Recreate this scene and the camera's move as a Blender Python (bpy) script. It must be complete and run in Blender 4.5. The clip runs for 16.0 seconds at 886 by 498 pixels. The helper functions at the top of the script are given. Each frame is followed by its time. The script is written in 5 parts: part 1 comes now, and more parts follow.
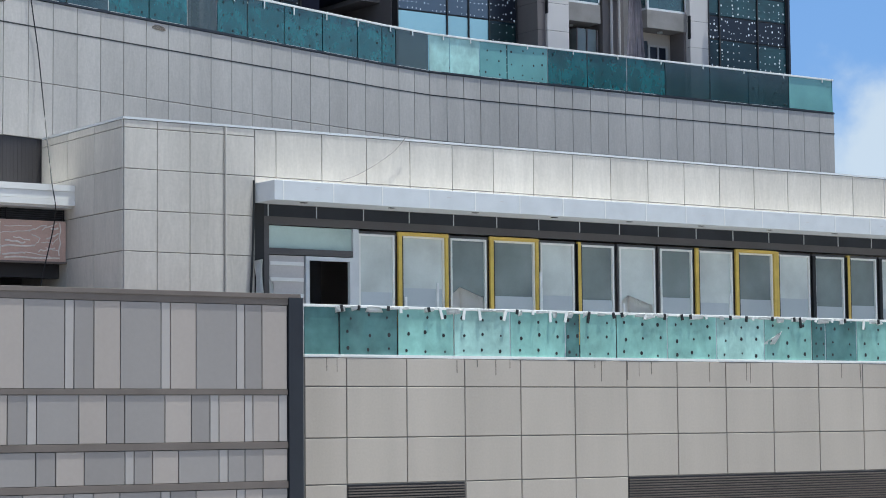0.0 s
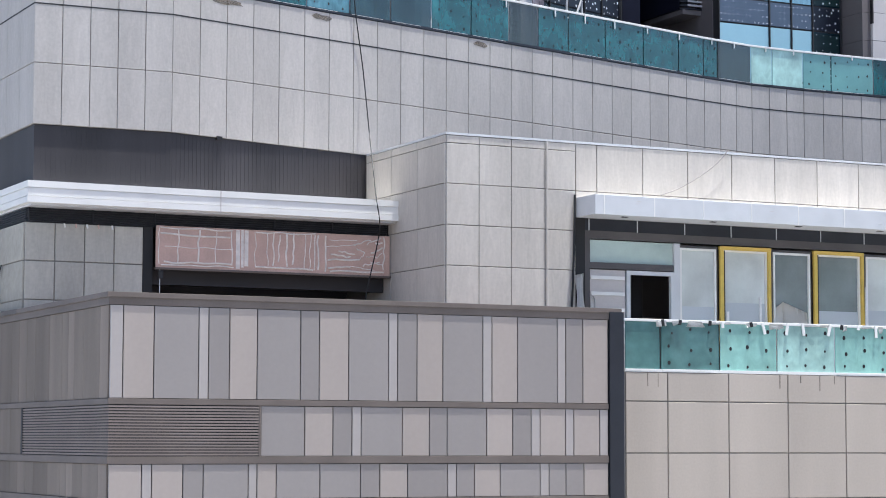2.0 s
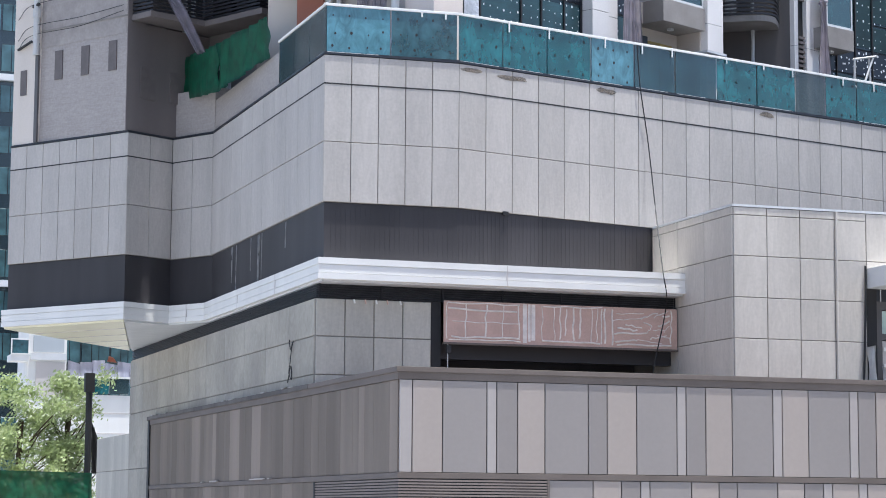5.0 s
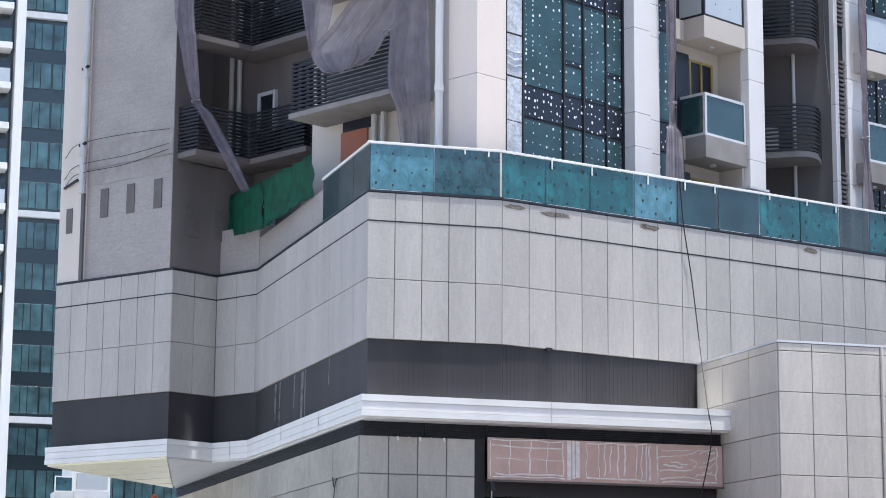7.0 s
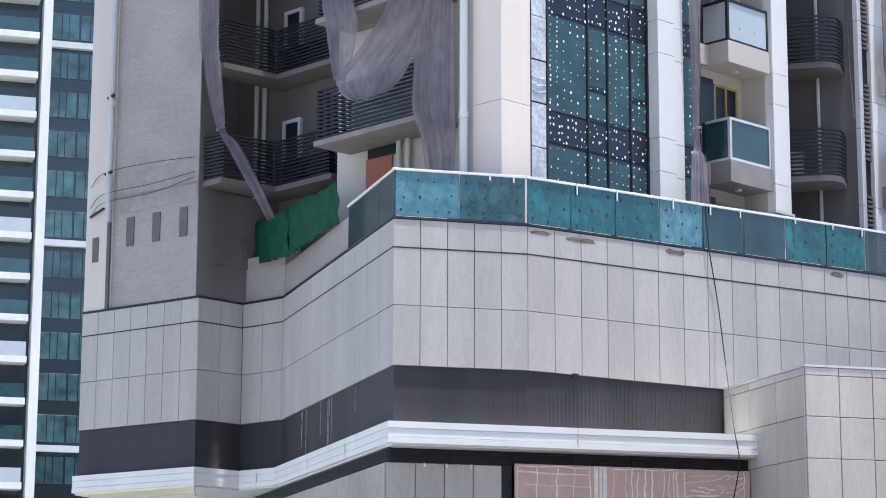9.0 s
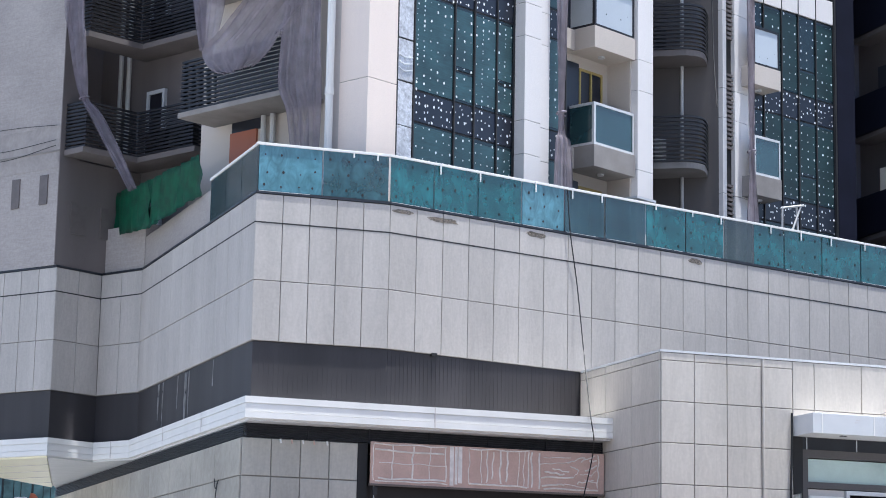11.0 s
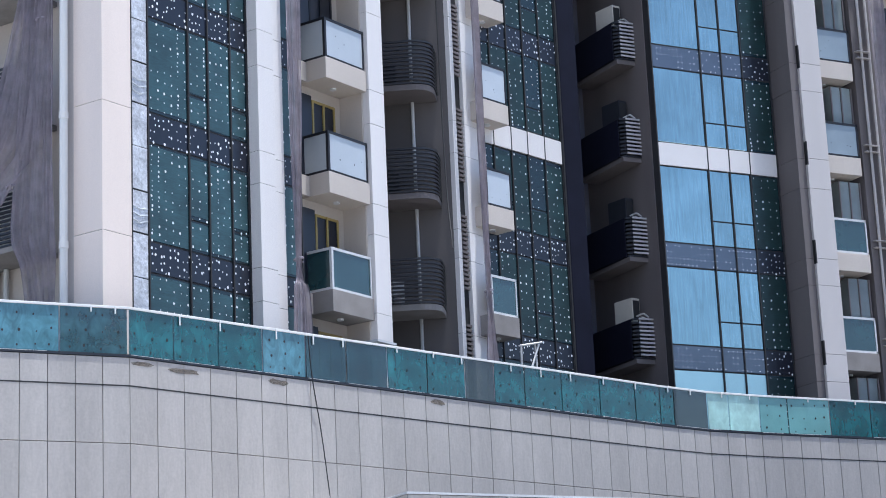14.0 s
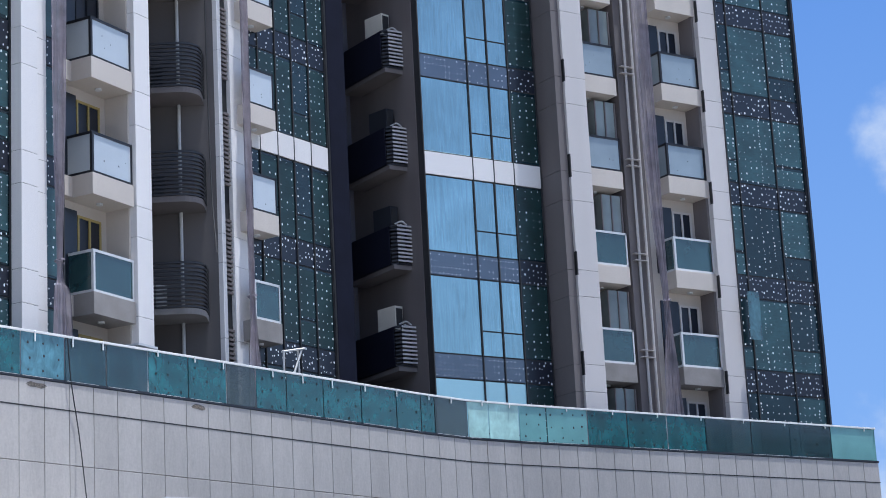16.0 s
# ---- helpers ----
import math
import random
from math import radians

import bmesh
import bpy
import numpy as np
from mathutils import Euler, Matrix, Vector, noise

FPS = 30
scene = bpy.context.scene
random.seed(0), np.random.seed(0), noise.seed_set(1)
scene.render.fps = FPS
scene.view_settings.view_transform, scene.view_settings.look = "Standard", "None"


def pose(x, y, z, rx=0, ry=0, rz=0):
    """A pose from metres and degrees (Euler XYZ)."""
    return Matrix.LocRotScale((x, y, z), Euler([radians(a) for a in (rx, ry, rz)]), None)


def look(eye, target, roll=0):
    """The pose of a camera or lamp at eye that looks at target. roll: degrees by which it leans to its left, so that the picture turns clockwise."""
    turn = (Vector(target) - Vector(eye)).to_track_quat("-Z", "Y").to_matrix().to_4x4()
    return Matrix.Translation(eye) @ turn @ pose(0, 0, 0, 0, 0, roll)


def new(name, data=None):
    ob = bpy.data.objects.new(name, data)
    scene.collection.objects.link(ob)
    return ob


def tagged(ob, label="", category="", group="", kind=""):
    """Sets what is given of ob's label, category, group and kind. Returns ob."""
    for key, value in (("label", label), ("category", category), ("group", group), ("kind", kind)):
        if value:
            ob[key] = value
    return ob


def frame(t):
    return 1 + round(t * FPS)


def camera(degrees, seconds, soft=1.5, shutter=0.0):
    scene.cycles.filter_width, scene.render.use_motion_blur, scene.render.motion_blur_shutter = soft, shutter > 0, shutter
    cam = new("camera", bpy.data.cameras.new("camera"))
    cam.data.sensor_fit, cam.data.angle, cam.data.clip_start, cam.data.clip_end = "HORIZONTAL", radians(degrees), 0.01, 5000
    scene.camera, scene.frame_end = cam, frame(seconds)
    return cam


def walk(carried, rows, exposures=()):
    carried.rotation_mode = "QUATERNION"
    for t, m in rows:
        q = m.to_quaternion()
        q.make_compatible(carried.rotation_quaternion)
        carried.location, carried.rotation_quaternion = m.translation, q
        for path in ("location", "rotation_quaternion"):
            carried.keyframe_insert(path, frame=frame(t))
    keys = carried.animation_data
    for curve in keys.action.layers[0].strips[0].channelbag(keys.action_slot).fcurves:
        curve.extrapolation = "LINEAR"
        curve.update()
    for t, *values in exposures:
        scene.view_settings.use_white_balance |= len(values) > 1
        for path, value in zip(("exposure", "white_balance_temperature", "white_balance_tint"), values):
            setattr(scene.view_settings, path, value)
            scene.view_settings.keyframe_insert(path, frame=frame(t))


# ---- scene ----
# ---- camera: a phone held in one place, turning ----
EYE = (0.0, 0.0, 6.0)
EXPOSURE = 1.11
LIGHT = ((0.0, -0.4, 5800.0, 3.0), (2.0, -0.12, 5950.0, 10.0), (8.0, -0.1, 5900.0, 10.0), (11.5, -0.1, 5850.0, 10.0), (13.5, -0.16, 5750.0, 10.0), (16.0, -0.34, 5610.0, 10.0))
TURNS = (
    (0.0, -34.701, 4.630, -0.546),
    (0.5, -32.097, 4.855, -0.636),
    (1.0, -30.070, 4.840, -0.395),
    (1.5, -28.149, 4.943, -0.110),
    (2.0, -26.266, 5.035, 0.146),
    (2.5, -24.154, 5.174, 0.236),
    (2.9, -22.439, 5.387, 0.382),
    (3.0, -22.114, 5.505, 0.208),
    (3.5, -20.589, 5.945, 0.222),
    (3.7, -20.107, 6.031, 0.290),
    (4.4, -19.087, 6.406, 0.388),
    (5.1, -18.667, 7.043, 0.384),
    (5.8, -18.240, 8.024, 0.473),
    (6.0, -18.015, 8.445, 0.545),
    (6.5, -17.677, 9.612, 0.509),
    (7.0, -17.531, 10.512, 0.429),
    (7.5, -17.307, 10.783, 0.310),
    (8.0, -17.097, 10.909, 0.276),
    (8.2, -16.983, 10.952, 0.286),
    (8.9, -16.835, 11.169, 0.212),
    (9.6, -17.244, 11.314, 0.178),
    (10.3, -18.291, 11.080, 0.573),
    (10.5, -18.788, 10.891, 0.837),
    (11.0, -20.541, 10.665, 1.093),
    (11.5, -22.335, 10.950, 0.563),
    (12.0, -24.156, 11.443, -0.112),
    (12.5, -25.635, 11.882, -0.783),
    (13.0, -26.121, 12.656, -1.678),
    (13.5, -26.257, 13.702, -2.416),
    (14.0, -27.572, 14.400, -2.582),
    (14.5, -29.642, 14.609, -2.760),
    (15.0, -31.442, 14.488, -3.044),
    (15.5, -32.992, 14.408, -3.051),
    (16.0, -33.945, 14.267, -3.019),
)


def aim(yaw, pitch, roll):
    y, p = radians(yaw), radians(pitch)
    ahead = Vector((-math.sin(y) * math.cos(p), math.cos(y) * math.cos(p), math.sin(p)))
    return look(EYE, Vector(EYE) + ahead * 10, roll)


cam = camera(22.947, 16.0, soft=0.95)
walk(cam, [(t, aim(y, p, r)) for t, y, p, r in TURNS], exposures=[(t, EXPOSURE + e, k, q) for t, e, k, q in LIGHT])

# ---- world, sun, exposure ----
world = bpy.data.worlds.new("sky")
scene.world = world
world.use_nodes = True
wn = world.node_tree.nodes
sky = wn.new("ShaderNodeTexSky")
sky.sky_type = "NISHITA"
sky.sun_disc = False
sky.dust_density, sky.air_density = 2.6, 0.9
SUN_DIR = Vector((0.1, -0.1, 1.0)).normalized()
sky.sun_elevation = math.asin(SUN_DIR.z)
sky.sun_rotation = math.atan2(SUN_DIR.x, SUN_DIR.y)
world.node_tree.links.new(sky.outputs[0], wn["Background"].inputs[0])
wn["Background"].inputs[1].default_value = 0.115
sun = new("sun", bpy.data.lights.new("sun", "SUN"))
sun.data.energy, sun.data.angle, sun.data.color = 4.8, radians(0.5), (1.0, 0.95, 0.87)
sun.matrix_world = look(SUN_DIR * 100, (0, 0, 0))
SKY_GLOW = 0.5

# ---- materials ----


def nodes_of(name):
    m = bpy.data.materials.new(name)
    m.use_nodes = True
    return m, m.node_tree.nodes, m.node_tree.links, m.node_tree.nodes["Principled BSDF"]


def surface(name, color, rough=0.6, metal=0.0, spot=0.12, grain=0.08, scale=1.2, fine=40.0, bump=0.05, each=0.0, streak=0.0, alpha=1.0, spec=0.5, veins=0.0, course=(1.0, 1.0, 0.45)):
    """A painted, stone or metal surface: stains at one scale, grain at another, and a tone of its own for each piece."""
    m, n, l, b = nodes_of(name)
    tc = n.new("ShaderNodeTexCoord")
    geo = n.new("ShaderNodeNewGeometry")
    a = n.new("ShaderNodeTexNoise")
    a.inputs["Scale"].default_value, a.inputs["Detail"].default_value = scale, 6
    f = n.new("ShaderNodeTexNoise")
    f.inputs["Scale"].default_value, f.inputs["Detail"].default_value = fine, 4
    stretch = n.new("ShaderNodeMapping")
    stretch.inputs["Scale"].default_value = (1, 1, 0.12 if streak else 1)
    l.new(geo.outputs["Position"], stretch.inputs["Vector"])
    l.new(stretch.outputs[0], a.inputs["Vector"])
    l.new(geo.outputs["Position"], f.inputs["Vector"])
    info = n.new("ShaderNodeObjectInfo")

    def ramp(source, amount):
        r = n.new("ShaderNodeMapRange")
        r.inputs["From Min"].default_value, r.inputs["From Max"].default_value = 0.3, 0.7
        r.inputs["To Min"].default_value, r.inputs["To Max"].default_value = 1 - amount, 1 + amount * 0.6
        l.new(source, r.inputs["Value"])
        return r.outputs[0]

    def times(p, q):
        k = n.new("ShaderNodeMath")
        k.operation = "MULTIPLY"
        l.new(p, k.inputs[0])
        l.new(q, k.inputs[1])
        return k.outputs[0]

    tone = times(ramp(a.outputs["Fac"], spot), ramp(f.outputs["Fac"], grain))
    if veins:
        v = n.new("ShaderNodeTexNoise")
        v.inputs["Scale"].default_value, v.inputs["Detail"].default_value, v.inputs["Distortion"].default_value = 2.6, 8, 2.2
        shift = n.new("ShaderNodeVectorMath")
        shift.operation = "MULTIPLY_ADD"
        shift.inputs[1].default_value = course
        l.new(geo.outputs["Position"], shift.inputs[0])
        l.new(info.outputs["Location"], shift.inputs[2])
        l.new(shift.outputs[0], v.inputs["Vector"])
        tone = times(tone, ramp(v.outputs["Fac"], veins))
    if each:
        r = n.new("ShaderNodeMapRange")
        r.inputs["To Min"].default_value, r.inputs["To Max"].default_value = 1 - each, 1 + each
        l.new(info.outputs["Random"], r.inputs["Value"])
        tone = times(tone, r.outputs[0])
    mix = n.new("ShaderNodeVectorMath")
    mix.operation = "SCALE"
    mix.inputs[0].default_value = color
    l.new(tone, mix.inputs["Scale"])
    l.new(mix.outputs[0], b.inputs["Base Color"])
    b.inputs["Roughness"].default_value, b.inputs["Metallic"].default_value = rough, metal
    b.inputs["Specular IOR Level"].default_value = spec
    b.inputs["Alpha"].default_value = alpha
    if bump:
        k = n.new("ShaderNodeBump")
        k.inputs["Strength"].default_value, k.inputs["Distance"].default_value = bump, 0.02
        l.new(f.outputs["Fac"], k.inputs["Height"])
        l.new(k.outputs[0], b.inputs["Normal"])
    return m


STONE = surface("stone_panel", (0.475, 0.445, 0.415), 0.6, spot=0.1, grain=0.06, scale=1.1, fine=18, each=0.045, streak=1, bump=0.06, veins=0.07, course=(2.2, 2.2, 0.5), spec=0.3)
STONE_BACK = surface("stone_joint", (0.25, 0.235, 0.215), 0.8)
BOX_STONE = surface("pale_stone_panel", (0.55, 0.51, 0.46), 0.6, spot=0.12, grain=0.05, scale=1.1, fine=16, each=0.05, streak=1, veins=0.08, course=(2.0, 2.0, 0.35), spec=0.3)
TILE_STONE = surface("green_grey_panel", (0.49, 0.465, 0.41), 0.6, spot=0.16, grain=0.06, scale=0.9, fine=16, each=0.05, streak=1, veins=0.08, course=(2.0, 2.0, 0.4), spec=0.2)
TILE_DIRTY_DIM = surface("grimy_dimmed_green_grey_panel", (0.4, 0.375, 0.325), 0.7, spot=0.2, grain=0.05, scale=0.5, fine=10, each=0.07, veins=0.1, course=(0.8, 0.8, 0.8), spec=0.15)
BEIGE = surface("beige_panel", (0.47, 0.41, 0.35), 0.6, spot=0.11, grain=0.04, scale=0.9, fine=20, each=0.04, streak=1, spec=0.3)
DARK = surface("charcoal_metal_and_shade", (0.035, 0.033, 0.037), 0.45, spot=0.25, scale=0.8, streak=1)
DARK_BAND = surface("weathered_charcoal_band", (0.037, 0.034, 0.037), 0.6, spot=0.4, scale=1.2, streak=1)
BROWN = surface("grey_brown_coping", (0.165, 0.138, 0.122), 0.6, spot=0.15, spec=0.2)
SLAT = surface("grey_brown_slat", (0.25, 0.21, 0.19), 0.65, spot=0.1, spec=0.15)
OCHRE = surface("ochre_door_frame", (0.42, 0.31, 0.1), 0.5)
WHITE = surface("white_paint", (0.78, 0.77, 0.74), 0.6, spot=0.07, grain=0.03, streak=1, spec=0.3)
GREYWHITE = surface("wrapped_white_metal", (0.62, 0.63, 0.64), 0.45, spot=0.08, scale=2.0)
LIT_SOFFIT = surface("sunlit_yellow_soffit", (0.84, 0.8, 0.6), 0.35, spot=0.05)
LIME = surface("lime_run", (0.5, 0.49, 0.47), 0.8, spot=0.5, scale=4, alpha=0.5)
STAIN = surface("brown_stain", (0.24, 0.2, 0.16), 0.8, spot=0.5, scale=6, alpha=0.45)
GREY_A = surface("grey_cladding", (0.293, 0.264, 0.248), 0.5, metal=0.0, spot=0.05, grain=0.025, scale=0.7, fine=12, streak=1, each=0.03)
GREY_B = surface("mid_grey_cladding", (0.268, 0.24, 0.225), 0.5, metal=0.0, spot=0.05, grain=0.025, scale=0.7, fine=12, streak=1, each=0.03)
PINK = surface("rosy_beige_cladding", (0.38, 0.327, 0.292), 0.5, metal=0.0, spot=0.05, grain=0.025, scale=0.7, fine=12, streak=1, each=0.03)
PALE = surface("pale_cladding", (0.39, 0.352, 0.33), 0.5, metal=0.0, spot=0.05, grain=0.025, scale=0.7, fine=12, streak=1, each=0.02)
SEAM = surface("dark_gasket", (0.03, 0.03, 0.032), 0.7)
FRAME = surface("grey_brown_window_frame", (0.13, 0.12, 0.118), 0.4, metal=0.3)
BLACK = surface("black_rubber", (0.012, 0.012, 0.013), 0.6)
NAVY = surface("dark_blue_grey_metal", (0.03, 0.033, 0.042), 0.45, metal=0.2, spot=0.2)
RACK = surface("charcoal_rack_metal", (0.022, 0.023, 0.029), 0.45, metal=0.3, spot=0.15)
YELLOW = surface("yellow_foam_strip", (0.66, 0.46, 0.1), 0.6, spot=0.15, scale=3)
TAPE = surface("warm_white_tape", (0.82, 0.76, 0.71), 0.5, spot=0.2, scale=6)
SLIT = surface("brown_shutter", (0.14, 0.122, 0.118), 0.6, spot=0.15, scale=4)
SIDE_GREY = surface("mottled_dark_grey_cladding", (0.19, 0.16, 0.135), 0.75, spot=0.25, scale=0.9, each=0.03, streak=1, spec=0.15)
SIDE_MID = surface("mottled_dark_mid_cladding", (0.225, 0.19, 0.16), 0.75, spot=0.25, scale=0.9, each=0.03, streak=1, spec=0.15)
SIDE_ROSY = surface("mottled_dark_rosy_cladding", (0.275, 0.23, 0.195), 0.75, spot=0.22, scale=0.9, each=0.03, streak=1, spec=0.15)
GRIME = surface("grimy_coping", (0.1, 0.088, 0.08), 0.7, spot=0.5, scale=1.5, streak=1)
FOIL = surface("white_foil", (0.78, 0.78, 0.78), 0.3, spot=0.1, scale=5, bump=0.3)
COPPER = surface("rosy_brown_board", (0.6, 0.415, 0.345), 0.45, spot=0.14, scale=2.0)
TOWER_TILE = surface("grey_beige_facade_tile", (0.38, 0.345, 0.325), 0.6, spot=0.12, grain=0.1, scale=0.7, fine=14, veins=0.11, course=(0.5, 0.5, 6.0))
CREAM_LIGHT = surface("light_cream_render", (0.68, 0.61, 0.54), 0.55, spot=0.08, scale=0.8, streak=1)
PATCH = surface("patched_render", (0.345, 0.315, 0.297), 0.7, spot=0.18, scale=2.5, fine=14)
CREAM = surface("cream_render", (0.56, 0.5, 0.44), 0.55, spot=0.07, scale=0.8, streak=1)
PILASTER = surface("white_pilaster_panel", (0.76, 0.725, 0.70), 0.4, spot=0.05, scale=0.6, each=0.02, streak=1)
PIER_GREY = surface("pale_grey_pier_panel", (0.58, 0.54, 0.515), 0.45, spot=0.1, scale=0.6, each=0.03, streak=1)
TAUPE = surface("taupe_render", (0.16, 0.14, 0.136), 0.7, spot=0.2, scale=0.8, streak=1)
CONCRETE = surface("raw_concrete", (0.27, 0.25, 0.235), 0.8, spot=0.2, scale=1.5)
STEEL = surface("white_pipe", (0.6, 0.59, 0.57), 0.4, metal=0.1)
DOOR = surface("terracotta_door", (0.36, 0.12, 0.065), 0.5)
GREEN_NET = surface("green_mesh_sheet", (0.006, 0.145, 0.072), 0.7, spot=0.4, scale=3, alpha=0.88)
NET = surface("grey_lilac_net", (0.38, 0.34, 0.385), 0.9, spot=0.2, scale=3, alpha=0.6, spec=0.05)
LILAC = surface("lilac_white_sheet", (0.52, 0.52, 0.6), 0.85, spot=0.1, spec=0.1)
LEAF = surface("fresh_leaves", (0.34, 0.4, 0.2), 0.5, spot=0.4, scale=1.5, each=0.1)
BARK = surface("brown_bark", (0.09, 0.065, 0.045), 0.9)
lt, lk = LEAF.node_tree.nodes, LEAF.node_tree.links
through_leaf = lt.new("ShaderNodeBsdfTranslucent")
through_leaf.inputs[0].default_value = (0.38, 0.46, 0.2, 1)
leaf_mix = lt.new("ShaderNodeMixShader")
leaf_mix.inputs[0].default_value = 0.4
lk.new(lt["Principled BSDF"].outputs[0], leaf_mix.inputs[1])
lk.new(through_leaf.outputs[0], leaf_mix.inputs[2])
lk.new(leaf_mix.outputs[0], lt["Material Output"].inputs["Surface"])
STICKER = surface("white_sticker", (0.86, 0.87, 0.88), 0.5, spot=0.02, grain=0.02)


def glass(name, color, rough=0.06, alpha=1.0, spec=0.8, spot=0.2, scale=0.8, coat=0.0, metal=0.0, veins=0.0, course=(1.0, 1.0, 0.45)):
    m = surface(name, color, rough, metal, spot, 0.03, scale, 30, 0.0, 0.06, 0, alpha, spec, veins, course)
    m.node_tree.nodes["Principled BSDF"].inputs["IOR"].default_value = 1.6
    m.node_tree.nodes["Principled BSDF"].inputs["Coat Weight"].default_value = coat
    return m


RAIL_TEAL = glass("teal_film_glass", (0.016, 0.13, 0.14), 0.15, 0.88, spot=0.5, scale=1.8, veins=0.3, course=(1.3, 1.3, 0.7))
RAIL_GREY = glass("grey_mint_glass", (0.12, 0.25, 0.24), 0.1, 0.8, spot=0.35, scale=2.0)
MINT_LIGHT = glass("light_mint_film_glass", (0.46, 0.7, 0.64), 0.15, 0.88, spot=0.3, scale=1.8, veins=0.1, course=(1.3, 1.3, 0.7))
PANE_DARK = glass("dark_grey_window_glass", (0.3, 0.345, 0.34), 0.05, 0.7, spot=0.3)
WARM_PIER = surface("warm_white_pier_panel", (0.84, 0.725, 0.64), 0.42, spot=0.07, scale=0.6, each=0.02, streak=1)
RAIL_BLUE = glass("light_blue_film_glass", (0.11, 0.28, 0.34), 0.12, 0.88, spot=0.3, scale=1.8, veins=0.3, course=(1.3, 1.3, 0.7))
TOP_LIGHT = glass("grey_green_top_light", (0.56, 0.68, 0.63), 0.1)
RAIL_MID = glass("mid_teal_film_glass", (0.06, 0.14, 0.165), 0.1, 0.86, spot=0.45, scale=1.8, veins=0.3, course=(1.3, 1.3, 0.7))
RAIL_SLATE = glass("slate_teal_glass", (0.025, 0.065, 0.075), 0.08, 0.8, spot=0.4, scale=1.5)
RAIL_DARK = glass("dark_olive_glass", (0.035, 0.05, 0.045), 0.08, 0.75)
RAIL_PALE = glass("pale_aqua_glass", (0.2, 0.43, 0.42), 0.12, 0.85)
RAIL_MINT = glass("mint_film_glass", (0.31, 0.56, 0.5), 0.15, 0.85, spot=0.25, scale=1.6, veins=0.1, course=(1.3, 1.3, 0.7))
WALL_FILM = glass("teal_film_sheet", (0.03, 0.078, 0.088), 0.32, scale=1.6, spot=0.35, spec=0.45, veins=0.3, course=(0.6, 0.6, 9.0))
WALL_GREEN = glass("green_film_dark_reflection", (0.013, 0.037, 0.037), 0.32, scale=1.6, spot=0.4, spec=0.35, veins=0.3, course=(0.6, 0.6, 9.0))
WALL_DEEP = glass("deep_teal_curtain_glass", (0.010, 0.026, 0.034), 0.22, scale=0.6, spot=0.3, spec=0.4)
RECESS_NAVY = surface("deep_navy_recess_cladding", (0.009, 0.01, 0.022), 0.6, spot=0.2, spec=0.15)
SHADED_TAUPE = surface("shaded_taupe_recess_render", (0.115, 0.102, 0.097), 0.7, spot=0.22, scale=0.8, streak=1)
SHADED_BLUE_GREY = surface("shaded_blue_grey_recess_render", (0.15, 0.155, 0.2), 0.7, spot=0.2, scale=0.8, streak=1)
CRINKLE = surface("crinkled_white_film", (0.62, 0.64, 0.68), 0.3, spot=0.25, grain=0.2, scale=2.5, fine=7, bump=0.9, veins=0.3, course=(3.0, 3.0, 3.0))
ROOF_DARK = surface("dark_roof_membrane", (0.09, 0.088, 0.085), 0.9, spot=0.3, scale=0.7)
IVORY = surface("ivory_unit_casing", (0.62, 0.58, 0.5), 0.5, spot=0.1)
WALL_BAND = glass("charcoal_spandrel_glass", (0.010, 0.013, 0.024), 0.3, scale=0.5, spec=0.4)
SKY_BAND = glass("blue_grey_spandrel_glass", (0.1, 0.125, 0.165), 0.15, metal=0.35, spot=0.1)
RACK_LIT = surface("sunlit_rack_bars", (0.5, 0.49, 0.49), 0.5, metal=0.0)
WALL_SKY = glass("sky_mirror_glass", (0.35, 0.5, 0.52), 0.05, metal=0.9, spot=0.15, scale=0.7, veins=0.14, course=(2.6, 2.6, 0.18))
WALL_PALE = glass("pale_reflection_curtain_glass", (0.4, 0.62, 0.66), 0.1, metal=0.3, spot=0.06)
# reflected sky is put into this glass as a pale base colour
PANE = glass("sky_pale_window_glass", (0.7, 0.74, 0.71), 0.06, 0.93, spot=0.22, scale=0.9)
FROST = glass("frosted_balcony_glass", (0.50, 0.54, 0.57), 0.2, spot=0.06)
FROST_GREY = glass("blue_grey_frosted_glass", (0.27, 0.325, 0.36), 0.2, spot=0.15)
BALC_TEAL = glass("teal_balcony_glass", (0.035, 0.085, 0.095), 0.08, 0.92)
FAR_GLASS = glass("far_green_glass", (0.05, 0.11, 0.12), 0.2, scale=0.8, spot=0.6)
FAR_BAND = glass("far_dark_band", (0.015, 0.03, 0.036), 0.2, scale=0.3)
GROUND = surface("pale_bounce_ground", (0.29, 0.288, 0.282), 0.9, scale=0.4)

# ---- building helpers ----


def bm_box(bm, x0, x1, y0, y1, z0, z1):
    v = [bm.verts.new(p) for p in ((x0, y0, z0), (x1, y0, z0), (x1, y1, z0), (x0, y1, z0), (x0, y0, z1), (x1, y0, z1), (x1, y1, z1), (x0, y1, z1))]
    for i in ((3, 2, 1, 0), (4, 5, 6, 7), (0, 1, 5, 4), (1, 2, 6, 5), (2, 3, 7, 6), (3, 0, 4, 7)):
        bm.faces.new([v[k] for k in i])
    return bm


def box(x0, x1, y0, y1, z0, z1, soft=0.0):
    bm = bm_box(bmesh.new(), x0, x1, y0, y1, z0, z1)
    if soft:
        bmesh.ops.bevel(bm, geom=list(bm.edges), offset=soft, segments=2, affect="EDGES", profile=0.7)
    return bm


